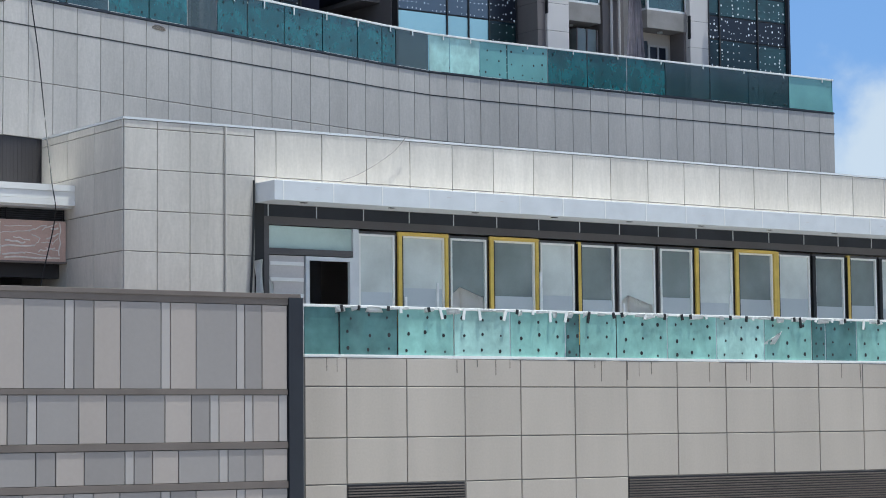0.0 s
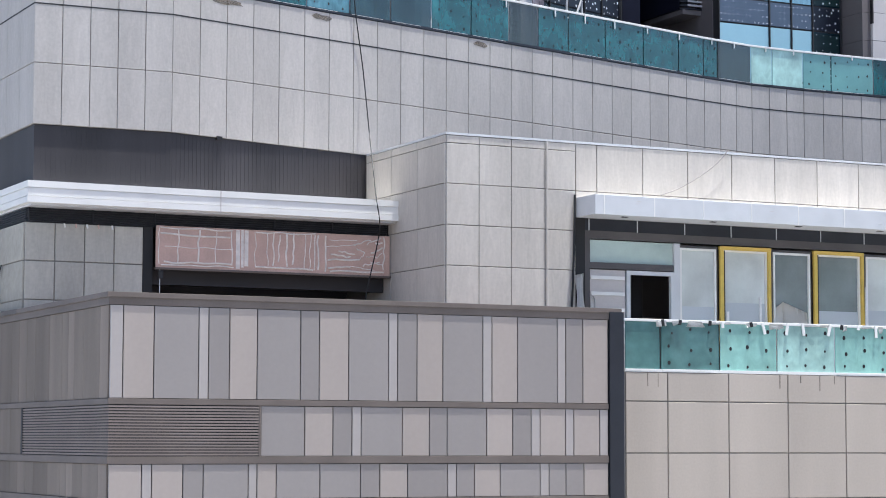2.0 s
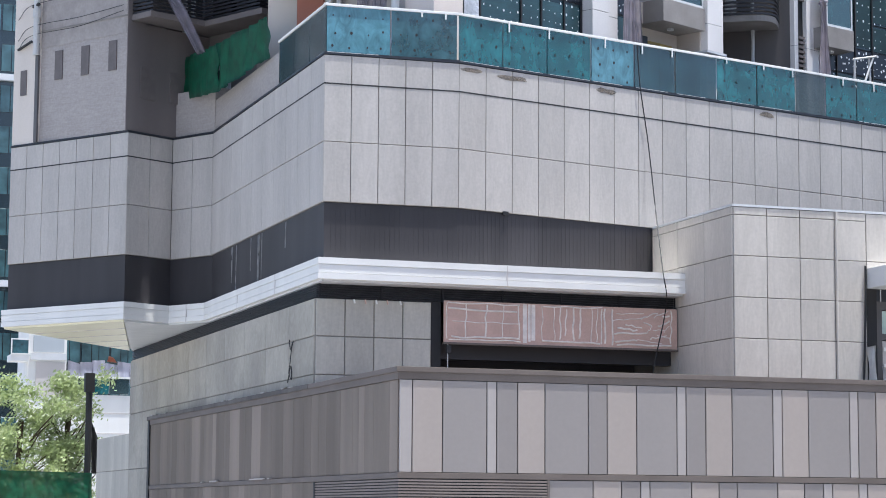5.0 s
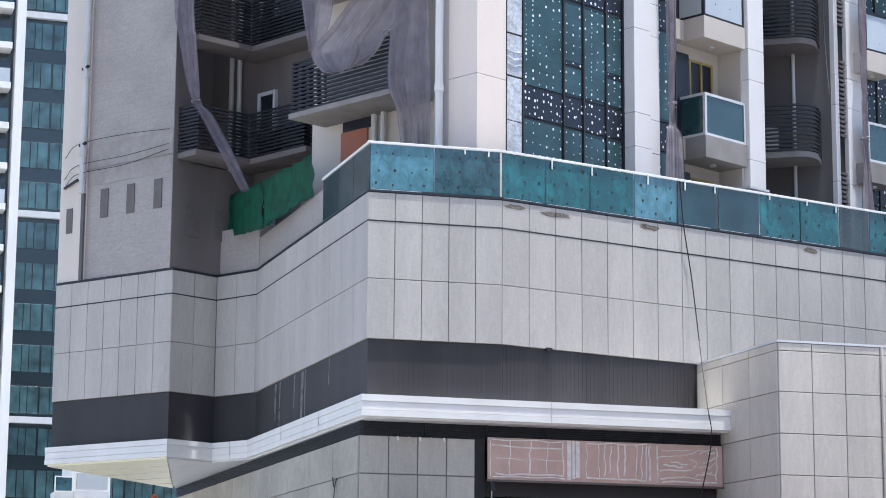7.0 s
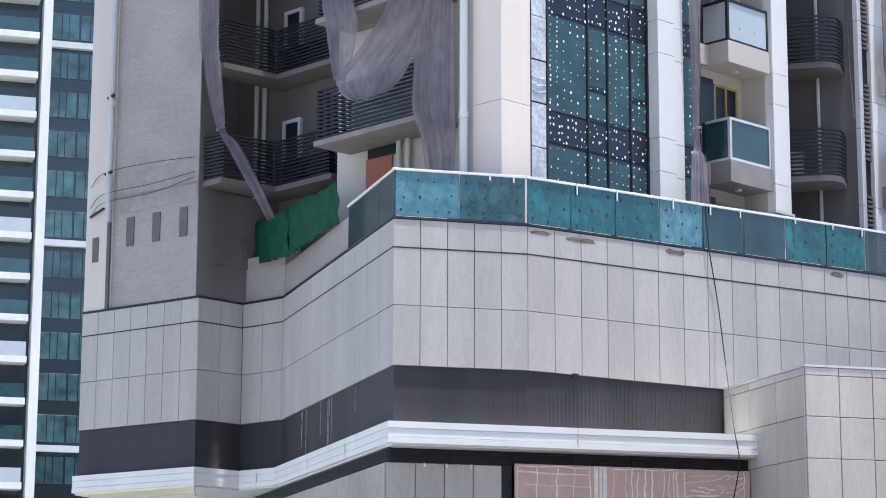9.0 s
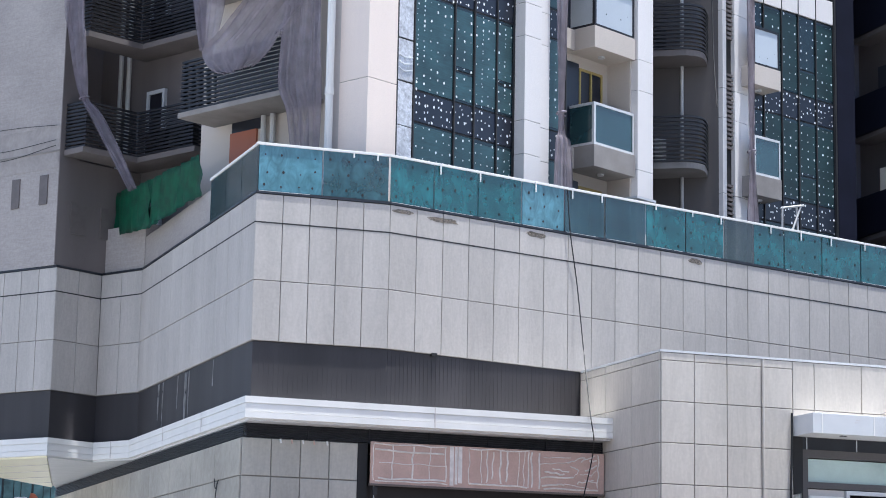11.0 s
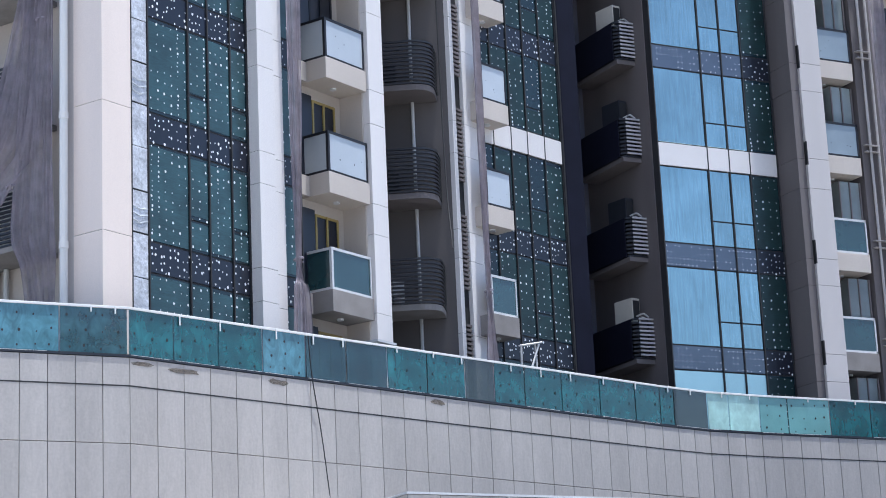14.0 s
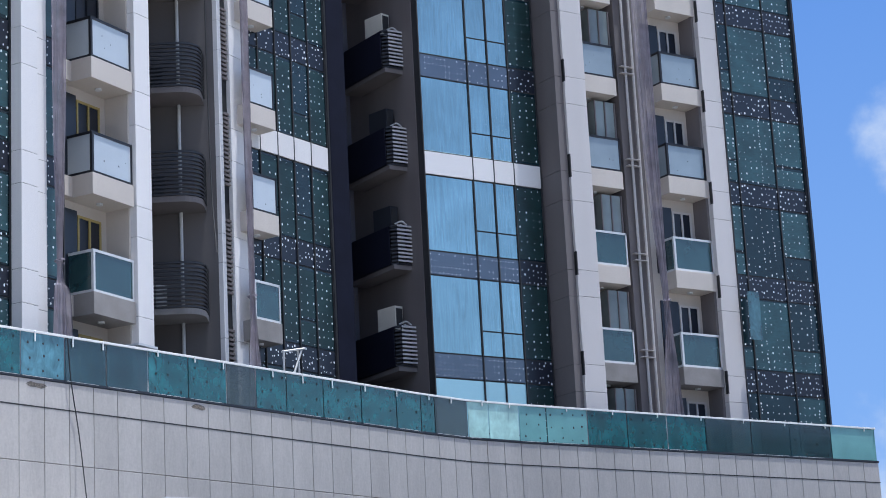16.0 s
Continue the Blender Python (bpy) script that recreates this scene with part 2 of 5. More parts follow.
def prism(points, z0, z1):
    """An upright block over a plan outline, given counter-clockwise."""
    bm = bmesh.new()
    low = [bm.verts.new((x, y, z0)) for x, y in points]
    high = [bm.verts.new((x, y, z1)) for x, y in points]
    bm.faces.new(low[::-1])
    bm.faces.new(high)
    for i in range(len(points)):
        j = (i + 1) % len(points)
        bm.faces.new((low[i], low[j], high[j], high[i]))
    return bm


def finish(name, bm, material):
    me = bpy.data.meshes.new(name)
    bmesh.ops.recalc_face_normals(bm, faces=list(bm.faces))
    bm.to_mesh(me)
    bm.free()
    me.materials.append(material)
    return me


def part(name, bm, material, parent, label="", at=None):
    ob = new(name, finish(name, bm, material))
    ob.parent = parent
    if at is not None:
        ob.matrix_basis = at
    if label:
        ob["label"] = label
    return ob


def thing(name, label, category, group="", kind="", at=None):
    ob = new(name)
    ob.empty_display_size = 0.2
    if at is not None:
        ob.matrix_basis = at
    return tagged(ob, label, category, group, kind)


SLABS = {}


def slab_mesh(name, w, h, th, material, chamfer=0.006):
    """A shared cladding piece: back at y = 0, front at y = -th, centred on x and z."""
    key = (name, round(w, 2), round(h, 2), th, material.name)
    if key not in SLABS:
        bm = bmesh.new()
        w2, h2 = w / 2, h / 2
        rings = []
        for y, c in ((0.0, 0.0), (-th + chamfer, 0.0), (-th, chamfer)):
            rings.append([bm.verts.new((sx * (w2 - c), y, sz * (h2 - c))) for sx, sz in ((-1, -1), (1, -1), (1, 1), (-1, 1))])
        for a, b in zip(rings, rings[1:]):
            for i in range(4):
                j = (i + 1) % 4
                bm.faces.new((a[i], a[j], b[j], b[i]))
        bm.faces.new(rings[-1])
        bm.faces.new(rings[0][::-1])
        SLABS[key] = finish(name, bm, material)
    return SLABS[key]


def on_line(p, q, s, z, out=0.0):
    """A pose on the wall from p to q, s metres along, facing to the right of the way from p to q."""
    d = Vector((q[0] - p[0], q[1] - p[1], 0)).normalized()
    n = Vector((d.y, -d.x, 0))
    o = Vector((p[0], p[1], z)) + d * s + n * out
    return Matrix(((d.x, -n.x, 0, o.x), (d.y, -n.y, 0, o.y), (0, 0, 1, o.z), (0, 0, 0, 1)))


def span(p, q):
    return math.hypot(q[0] - p[0], q[1] - p[1])


def clad(p, q, zs, cuts, material, parent, name="panel", th=0.03, gap=0.014, out=0.0, pick=None):
    """Panels on the wall from p to q, between the heights zs and the cuts along the wall."""
    for r, (z0, z1) in enumerate(zip(zs, zs[1:])):
        for c, (s0, s1) in enumerate(zip(cuts, cuts[1:])):
            m = pick(r, c) if pick else material
            if m is None:
                continue
            me = slab_mesh(name, s1 - s0 - gap, z1 - z0 - gap, th, m)
            ob = new(name, me)
            ob.parent = parent
            ob.matrix_basis = on_line(p, q, (s0 + s1) / 2, (z0 + z1) / 2, out)


def even(length, n):
    return [length * i / n for i in range(n + 1)]


def tube(points, radius, sides=8):
    """A bent round bar through the points."""
    bm = bmesh.new()
    rings = []
    pts = [Vector(p) for p in points]
    for i, p in enumerate(pts):
        d = (pts[min(i + 1, len(pts) - 1)] - pts[max(i - 1, 0)]).normalized()
        a = d.orthogonal().normalized() if abs(d.z) < 0.9 else Vector((1, 0, 0)).cross(d).normalized()
        b = d.cross(a)
        rings.append([bm.verts.new(p + (a * math.cos(k) + b * math.sin(k)) * radius) for k in (2 * math.pi * j / sides for j in range(sides))])
    for r, s in zip(rings, rings[1:]):
        for j in range(sides):
            bm.faces.new((r[j], r[(j + 1) % sides], s[(j + 1) % sides], s[j]))
    bm.faces.new(rings[0][::-1])
    bm.faces.new(rings[-1])
    return bm


def smooth_path(points, n=8):
    """Catmull-Rom points through the given ones."""
    p = [Vector(q) for q in points]
    p = [p[0] * 2 - p[1]] + p + [p[-1] * 2 - p[-2]]
    out = []
    for a, b, c, d in zip(p, p[1:], p[2:], p[3:]):
        for i in range(n):
            t = i / n
            out.append(0.5 * ((2 * b) + (c - a) * t + (2 * a - 5 * b + 4 * c - d) * t * t + (3 * b - a - 3 * c + d) * t ** 3))
    return out + [p[-2]]


def drape(left, right, across=28, down=8, pleats=7, depth=0.09, out=(0, -1, 0), seed=1):
    """A hanging cloth between two edge curves, gathered in pleats."""
    rnd = random.Random(seed)
    a, b = smooth_path(left, down), smooth_path(right, down)
    o = Vector(out)
    phase = [rnd.uniform(0, 6) for _ in range(3)]
    bm = bmesh.new()
    grid = []
    for i, (p, q) in enumerate(zip(a, b)):
        v = i / max(1, len(a) - 1)
        row = []
        for j in range(across + 1):
            u = j / across
            w = math.sin((u + 0.07 * math.sin(u * 11 + phase[1]) + 0.03 * math.sin(v * 6 + u * 4)) * pleats * 6.283 + phase[0] + 1.4 * math.sin(v * 4 + phase[1])) + 0.5 * math.sin(u * pleats * 14.1 + phase[2] + v * 3)
            row.append(bm.verts.new(p.lerp(q, u) + o * depth * w))
        grid.append(row)
    for r, s in zip(grid, grid[1:]):
        for j in range(across):
            bm.faces.new((r[j], r[j + 1], s[j + 1], s[j]))
    for f in bm.faces:
        f.smooth = True
    res = bmesh.ops.solidify(bm, geom=list(bm.faces), thickness=0.006)
    return bm


def stickers(spots, radius, out=0.006, sides=6):
    """Small flat stickers on a face in the plane y = 0, at (x, z)."""
    bm = bmesh.new()
    for x, z, k in spots:
        r = radius * k
        ring = [bm.verts.new((x + r * math.cos(j * 6.2832 / sides), -out, z + r * 1.25 * math.sin(j * 6.2832 / sides))) for j in range(sides)]
        bm.faces.new(ring)
        base = [bm.verts.new((v.co.x, 0.0, v.co.z)) for v in ring]
        for j in range(sides):
            bm.faces.new((ring[j], base[j], base[(j + 1) % sides], ring[(j + 1) % sides]))
    return bm


# ---- ground ----
# unseen ground; its pale colour bounces light up to walls and soffits
tagged(part("ground", box(-1500, 1500, -1500, 1500, -1.0, 0.0), GROUND, None), "unseen street ground, kept pale to bounce light up onto the building", "ground", kind="structure")

# ---- the podium: upper wall ----
PE0, PE1, PE2, PB, PA, PD, PK, PR = (7.74, 59.98), (10.3, 56.29), (11.66, 57.08), (12.45, 55.71), (12.5, 45.03), (15.57, 44.93), (34.5, 50.45), (50.4, 50.45)
Z_RAIL, Z_TOP, Z_J1, Z_J2, Z_BOT = 17.05, 15.97, 15.30, 14.02, 12.70
podium = thing("podium_building", "pale stone-clad shopping podium under a residential tower", "building")


def inset(line, d):
    """The same outline, moved inwards by d (to the left of its way)."""
    out = []
    for i, p in enumerate(line):
        a = line[i - 1] if i else None
        b = line[i + 1] if i + 1 < len(line) else None
        dirs = [Vector((q[0] - o[0], q[1] - o[1])).normalized() for o, q in ((a, p), (p, b)) if o and q]
        n = sum((Vector((-k.y, k.x)) for k in dirs), Vector((0, 0))).normalized()
        k = n.dot(Vector((-dirs[0].y, dirs[0].x)))
        out.append((p[0] + n.x * d / k, p[1] + n.y * d / k))
    return out


# the bend at PK is a short curve
K1, K2, K3 = (32.6, 49.9), (34.45, 50.33), (36.3, 50.45)
LINE = [PE0, PE1, PE2, PB, PA, PD, K1, K2, K3, PR, (50.4, 58.0)]
CORE = inset(LINE, 0.035)
upper = part("upper_wall", prism(CORE + [(50.37, 75.0), (13.2, 67.2)], Z_BOT, Z_TOP - 0.03), STONE_BACK, podium)
part("coping_strip", prism(inset(LINE, -0.015) + [(50.4, 75.0), (13.2, 67.2)], Z_TOP - 0.03, Z_TOP + 0.02), NAVY, podium, "dark metal coping strip")
ZS = [Z_BOT, Z_J2, Z_J1, Z_TOP - 0.035]
for p, q, w in zip(LINE, LINE[1:], (0.62, 0.8, 0.8, 1.1, 0.615, 0.735, 0.66, 0.66, 0.68, 0.8)):
    a, b = inset([p, q], 0.035)
    L = span(p, q)
    clad(a, b, ZS, even(L, max(1, round(L / w))), STONE, upper, th=0.035, gap=0.015)
# the dark joint bead under the top row
part("joint_bead", prism(inset(LINE, -0.004) + [(50.37, 75.0), (13.2, 67.2)], Z_J1 - 0.016, Z_J1 + 0.016), SEAM, podium)
# dark band with ribs
BAND = inset(LINE[:6] + [(20.93, 46.46)], 0.05)
part("dark_band", prism(BAND + [(20.93, 60.0), (13.2, 67.2)], 11.3, Z_BOT - 0.012), DARK_BAND, podium, "streaked charcoal metal band")
bm = bmesh.new()
for p, q in zip(BAND[4:], BAND[5:]):
    L = span(p, q)
    for i in range(int(L / 0.11)):
        m = on_line(p, q, 0.06 + i * 0.11, 0)
        before = set(bm.verts)
        bm_box(bm, -0.02, 0.02, -0.004, 0.01, 11.4, Z_BOT - 0.03)
        bmesh.ops.transform(bm, matrix=m, verts=[v for v in bm.verts if v not in before])
tagged(part("band_ribs", bm, DARK_BAND, podium), kind="stuff")

# white canopy: fascia in three steps, soffit below
CAN = inset(LINE[:5], -0.17)[:4] + [(12.31, 44.63), (20.93, 44.66)]
canopy = part("canopy", prism(inset(CAN, 0.03) + [(20.93, 66.4), (12.42, 66.42)], 11.02, 11.40), WHITE, podium, "white painted metal canopy")
part("fascia_top", prism(CAN + [(20.93, 66.4), (12.42, 66.42)], 11.30, 11.44), WHITE, canopy)
part("fascia_middle", prism(inset(CAN, 0.012) + [(20.93, 66.4), (12.42, 66.42)], 11.12, 11.285), WHITE, canopy)
part("fascia_lip", prism(CAN + [(20.93, 66.4), (12.42, 66.42)], 10.98, 11.105), WHITE, canopy)
rim = inset(CAN, 0.12)
# soffit split in two colours: yellow painted as bounced sunlight, grey-white as shade
part("soffit", prism([rim[0], rim[1], (12.36, 66.42)], 10.93, 11.0), LIT_SOFFIT, canopy, "soffit part painted yellow as if sunlit")
part("inner_soffit", prism([(rim[1][0] + 0.02, rim[1][1])] + rim[2:] + [(20.93, 66.4), (12.42, 66.42)], 10.935, 11.0), GREYWHITE, canopy, "soffit part painted grey-white as if shaded")
for k in range(4):
    a, b = Vector(rim[0]).lerp((12.36, 66.42), 0.2 + 0.2 * k), Vector(rim[1]).lerp((12.36, 66.42), 0.2 + 0.2 * k)
    part("soffit_joint", tube([(a.x, a.y, 10.929), (b.x, b.y, 10.929)], 0.012, 5), PIER_GREY, canopy)
for p, q in zip(CAN[2:], CAN[3:]):
    L = span(p, q)
    for k in range(1, max(2, round(L / 4.2))):
        part("fascia_joint", box(-0.012, 0.012, -0.004, 0.03, 10.985, 11.437), PIER_GREY, canopy, "", on_line(p, q, k * L / max(2, round(L / 4.2)), 0))

# louvre strip below the canopy
LOU = [(12.44, 66.4), (12.44, 45.22), (20.9, 45.22)]
strip = part("louvre_strip", prism(inset(LOU, 0.06) + [(20.9, 48.0), (14.0, 66.4)], 10.62, 10.94), DARK, podium)
for i in range(6):
    z = 10.65 + i * 0.048
    part("slat", prism(LOU + [(20.9, 45.30), (12.52, 45.30), (12.52, 66.4)], z, z + 0.02), RACK, strip)
for i in range(7):
    x = 12.5 + i * 1.4
    part("slat_post", box(x, x + 0.03, 45.205, 45.26, 10.63, 10.94), RACK, strip)

low = part("lower_wall", prism([(12.43, 45.23), (15.05, 45.23), (15.05, 66.4), (12.43, 66.4)], 0, 10.62), STONE_BACK, podium)
# left face: grime, plus a darker base that tones down its skylight
clad((12.43, 66.4), (12.43, 45.23), [3.4, 4.8, 6.2, 7.3, 8.97, 9.8, 10.62], even(21.17, 10), TILE_DIRTY_DIM, low, gap=0.025)
clad((12.43, 45.23), (15.05, 45.23), [7.3, 8.97, 9.8, 10.62], even(2.62, 4), TILE_STONE, low, gap=0.025)
# the lower wall goes on behind the annex
far_low = part("rear_wall", box(12.46, 16.0, 66.4, 72.2, 0, 8.4), STONE_BACK, podium)
clad((12.46, 72.2), (12.46, 66.45), [2.0, 3.4, 4.8, 6.2, 7.3, 8.4], even(5.75, 2), TILE_STONE, far_low)
# the opening behind the board: dark side post; deep recess, its shade painted charcoal
part("opening_post", box(15.05, 15.27, 45.2, 45.5, 7.0, 10.62), BLACK, podium)
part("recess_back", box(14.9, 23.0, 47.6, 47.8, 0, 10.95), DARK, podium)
part("recess_floor", box(15.05, 20.94, 42.4, 47.6, 6.6, 6.9), CONCRETE, podium)
part("recess_soffit", box(15.05, 20.94, 45.3, 47.7, 10.62, 10.9), CONCRETE, podium)
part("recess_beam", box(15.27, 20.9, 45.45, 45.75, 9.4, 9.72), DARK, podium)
part("recess_window", box(18.2, 19.6, 47.5, 47.59, 8.2, 9.3), NAVY, podium)

# box with the long window
BX, BY, BT = 20.94, 42.3, 12.70
WX0, WX1, WZ0, WZ1 = 24.2, 60.0, 7.55, 11.04
boxw = part("box_wall", prism([(BX, BY), (24.17, BY), (24.17, 47.8), (BX, 47.8)], 0, BT - 0.03), STONE_BACK, podium)
part("box_lintel", box(24.17, 60, BY, 46.4, 11.0, BT - 0.03), STONE_BACK, podium)
part("box_coping", box(BX - 0.03, 60, BY - 0.04, BY + 0.3, BT - 0.03, BT + 0.02), GREYWHITE, podium, "pale metal coping")
part("side_coping", box(BX - 0.03, BX + 0.3, BY + 0.3, 46.45, BT - 0.03, BT + 0.02), GREYWHITE, podium)
part("box_roof", prism([(BX + 0.3, BY + 0.3), (60, BY + 0.3), (60, 46.7), (BX + 0.3, 46.45)], BT - 0.03, BT - 0.01), ROOF_DARK, podium, "dark roof membrane")
boxz = [7.92, 8.92, 9.81, 10.7, 11.6, 12.49, 12.665]
clad((BX, BY), (24.17, BY), boxz, [0, 0.8, 1.6, 2.45, 3.23], BOX_STONE, boxw, gap=0.017)
clad((BX, 46.45), (BX, BY), boxz, even(4.15, 3), BOX_STONE, boxw, gap=0.017)
clad((24.17, BY), (60.0, BY), [11.05, 11.6, 12.665], [0, 0.55] + [0.55 + 1.21 * i for i in range(1, 29)], BOX_STONE, boxw, gap=0.017)
wc = part("window_canopy", box(24.17, 60, 41.4, 42.27, 11.0, 11.44, 0.01), GREYWHITE, podium, "grey-white wrapped metal canopy")
for i in range(24):
    x = 24.4 + i * 1.3
    ob = new("canopy_joint", slab_mesh("canopy_joint", 0.03, 0.42, 0.006, WHITE, 0.001))
    ob.parent, ob.matrix_basis = wc, pose(x, 41.4, 11.22)
for i in range(14):
    x = 25.0 + i * 2.35
    part("drip_outlet", box(x, x + 0.14, 41.6, 41.7, 10.985, 11.0), SEAM, wc)
# faint marks on the wrapping, too small to read
rnd = random.Random(17)
for i in range(23):
    for k in range(rnd.choice((0, 1, 1, 2))):
        x = 24.55 + i * 1.3 + rnd.uniform(0.1, 0.9)
        ob = new("canopy_mark", slab_mesh("canopy_mark", 0.1, 0.012, 0.003, PIER_GREY, 0.0005))
        ob.parent, ob.matrix_basis = wc, pose(x, 41.4, 11.12 + rnd.uniform(0, 0.22), 0, rnd.uniform(-0.5, 0.5))

# unseen white sheet, added so more sunlight bounces onto the lintel
part("canopy_top", box(24.2, 60, 41.42, 42.26, 11.44, 11.448), WHITE, wc, "unseen white sheet added to bounce sunlight onto the lintel")
# lintel band and the window row
row = part("window_band", box(24.42, 60, 42.34, 42.6, 10.72, 11.02), NAVY, podium, "dark blue-grey metal panel band")
for i in range(28):
    ob = new("band_joint", slab_mesh("band_joint", 0.025, 0.27, 0.008, GREYWHITE, 0.001))
    ob.parent, ob.matrix_basis = row, pose(24.55 + i * 1.27, 42.34, 10.87)
part("head_frame", box(24.42, 60, 42.31, 42.6, 10.55, 10.73), FRAME, podium)
part("end_post", box(24.18, 24.42, 42.29, 42.6, 7.5, 11.06), BLACK, podium, "black rubber-edged post")
part("jamb", box(24.42, 24.56, 42.31, 42.6, 7.5, 10.55), FRAME, podium)
# unseen floor, coloured pale so it throws light up at the windows
part("terrace_floor", box(23.7, 60, 40.5, 46.0, 7.3, 7.46), PIER_GREY, podium, "unseen terrace floor kept pale to bounce light onto the windows")
part("room_back_wall", box(24.2, 60, 45.9, 46.1, 7.46, 11.0), TAUPE, podium)
part("room_ceiling", box(24.2, 60, 42.7, 45.9, 10.8, 11.0), CREAM, podium)


def window_unit(x0, x1, tape="", sheet=0.0, dark=False, slant=False):
    """One tall window of the row: frame, pane, foam strips and the sheet inside."""
    w = thing("window", "tall grey-framed window in a long row, protective strips left on", "window", "windows of the long row")
    part("frame", frame_ring(x0, x1, 7.55, 10.5, 0.055, 42.36, 42.46), FRAME, w)
    part("inner_frame", frame_ring(x0 + 0.05, x1 - 0.05, 7.6, 10.44, 0.05, 42.33, 42.42), WHITE, w, "white taped inner frame")
    pane = part("pane", box(x0 + 0.085, x1 - 0.085, 42.385, 42.4, 7.65, 10.4), PANE_DARK if dark else PANE, w)
    pane.visible_shadow = False
    if "l" in tape:
        part("foam_strip", box(x0 - 0.05, x0 + 0.045, 42.27, 42.35, 7.95, 10.5, 0.012), YELLOW, w, "yellow foam strip")
    if "r" in tape:
        part("foam_strip", box(x1 - 0.05, x1 + 0.03, 42.27, 42.35, 7.75, 10.5, 0.012), YELLOW, w, "yellow foam strip")
    if "l" in tape:
        part("rubber_edge", box(x0 + 0.045, x0 + 0.085, 42.29, 42.345, 7.6, 10.42), BLACK, w, "black rubber edge")
    if "t" in tape:
        part("foam_strip", box(x0 - 0.07, x1 + 0.03, 42.26, 42.34, 10.435, 10.52, 0.012), YELLOW, w, "yellow foam strip")
    if "b" in tape:
        part("foam_strip", box(x0 - 0.06, x0 + 0.05, 42.28, 42.35, 7.75, 10.45, 0.012), BLACK, w, "black rubber strip")
    if sheet and not slant:
        part("lining_sheet", box(x0 + 0.1, x1 - 0.1, 42.372, 42.382, 7.6, 7.6 + sheet), FROST, w, "pale sheet behind the glass")
    if slant:
        part("lining_sheet", drape([(x0 + 0.1, 42.375, 7.6 + sheet * 0.9), (x0 + 0.14, 42.375, 8.2), (x0 + 0.12, 42.375, 7.6)], [(x0 + 0.34, 42.37, 7.6 + sheet), (x0 + 0.34, 42.37, 8.3), (x0 + 0.34, 42.37, 7.6)], 6, 4, 1, 0.006), WHITE, w, "crumpled white sheet behind the glass")
        part("lining_sheet", drape([(x0 + 0.34, 42.37, 7.6 + sheet), (x0 + 0.34, 42.37, 8.3), (x0 + 0.34, 42.37, 7.6)], [(x1 - 0.12, 42.375, 7.6 + sheet * 0.86), (x1 - 0.1, 42.375, 8.3), (x1 - 0.1, 42.375, 7.6)], 8, 4, 1, 0.006), WHITE, w)
    if dark:
        part("roller_blind", box(x0 + 0.09, x1 - 0.09, 42.5, 42.52, 10.0, 10.42), TOP_LIGHT, w, "pale blind rolled down behind the glass")
    return w


def frame_ring(x0, x1, z0, z1, t, y0, y1):
    bm = bm_box(bmesh.new(), x0, x0 + t, y0, y1, z0, z1)
    bm_box(bm, x1 - t, x1, y0, y1, z0, z1)
    bm_box(bm, x0 + t, x1 - t, y0, y1, z1 - t, z1)
    bm_box(bm, x0 + t, x1 - t, y0, y1, z0, z0 + t)
    return bm


S = [5.93, 7.10, 8.51, 9.74, 11.19, 12.41, 13.67, 15.01, 16.26, 17.64, 19.06, 20.41, 21.69, 22.92, 24.2, 25.5, 26.8]
TAPES = ["", "ltr", "", "ltr", "", "lb", "", "", "l", "ltr", "l", "b", "lb", "b", "", ""]
for i, (a, b) in enumerate(zip(S, S[1:])):
    window_unit(BX + a + 0.03, BX + b - 0.05, TAPES[i], (1.5, 1.62, 1.68, 1.5, 1.55, 1.48, 1.62, 1.6)[i % 8], i in (2, 3, 5, 7, 9, 11, 12), i in (2, 6))
for i, x in enumerate((7.2, 8.1, 11.15, 13.75, 17.3)):
    part("loose_strip", box(BX + x, BX + x + 0.06, 42.2, 42.23, 7.6, 9.0 + 0.35 * (i % 3)), FOIL, tagged(new("foil_scrap"), "white protective foil peeling off the window", "foil", "foil scraps"))
# the first bay: top light, side panel and the open casement
bay = thing("window_bay", "first window bay with top light and an open casement", "window")
part("transom", box(24.56, 26.85, 42.31, 42.5, 9.88, 10.02), FRAME, bay)
part("top_light", box(24.6, 26.8, 42.38, 42.4, 10.02, 10.53), TOP_LIGHT, bay, "pale green top light")
part("mullion", box(26.78, 26.93, 42.3, 42.5, 7.5, 10.53), GREYWHITE, bay)
part("side_panel", box(24.58, 25.5, 42.36, 42.42, 7.5, 9.86), PIER_GREY, bay, "white slatted side panel")
for k in range(5):
    part("panel_slat", box(24.6, 25.48, 42.33, 42.36, 8.2 + k * 0.36, 8.28 + k * 0.36), WHITE, bay)
part("casement_frame", frame_ring(25.52, 26.78, 7.5, 9.86, 0.09, 42.3, 42.4), GREYWHITE, bay)
# dark sheet that stands in for the unlit room behind the casement
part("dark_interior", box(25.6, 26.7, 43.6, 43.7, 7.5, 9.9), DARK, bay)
part("meter_box", box(26.2, 26.55, 43.4, 43.6, 8.55, 8.85), GREYWHITE, bay)
fo = tagged(new("foil_scrap"), "torn white foil hanging at the black post", "foil", "foil scraps")
part("torn_foil", drape([(24.12, 42.2, 9.7), (24.15, 42.2, 9.2), (24.1, 42.2, 8.6)], [(24.34, 42.2, 9.75), (24.3, 42.2, 9.3), (24.42, 42.2, 8.6)], 8, 4, 2, 0.03), FOIL, fo)
part("torn_foil", drape([(24.5, 42.2, 9.3), (24.52, 42.2, 8.5)], [(24.62, 42.2, 9.2), (24.62, 42.2, 8.5)], 6, 4, 2, 0.02), FOIL, fo)

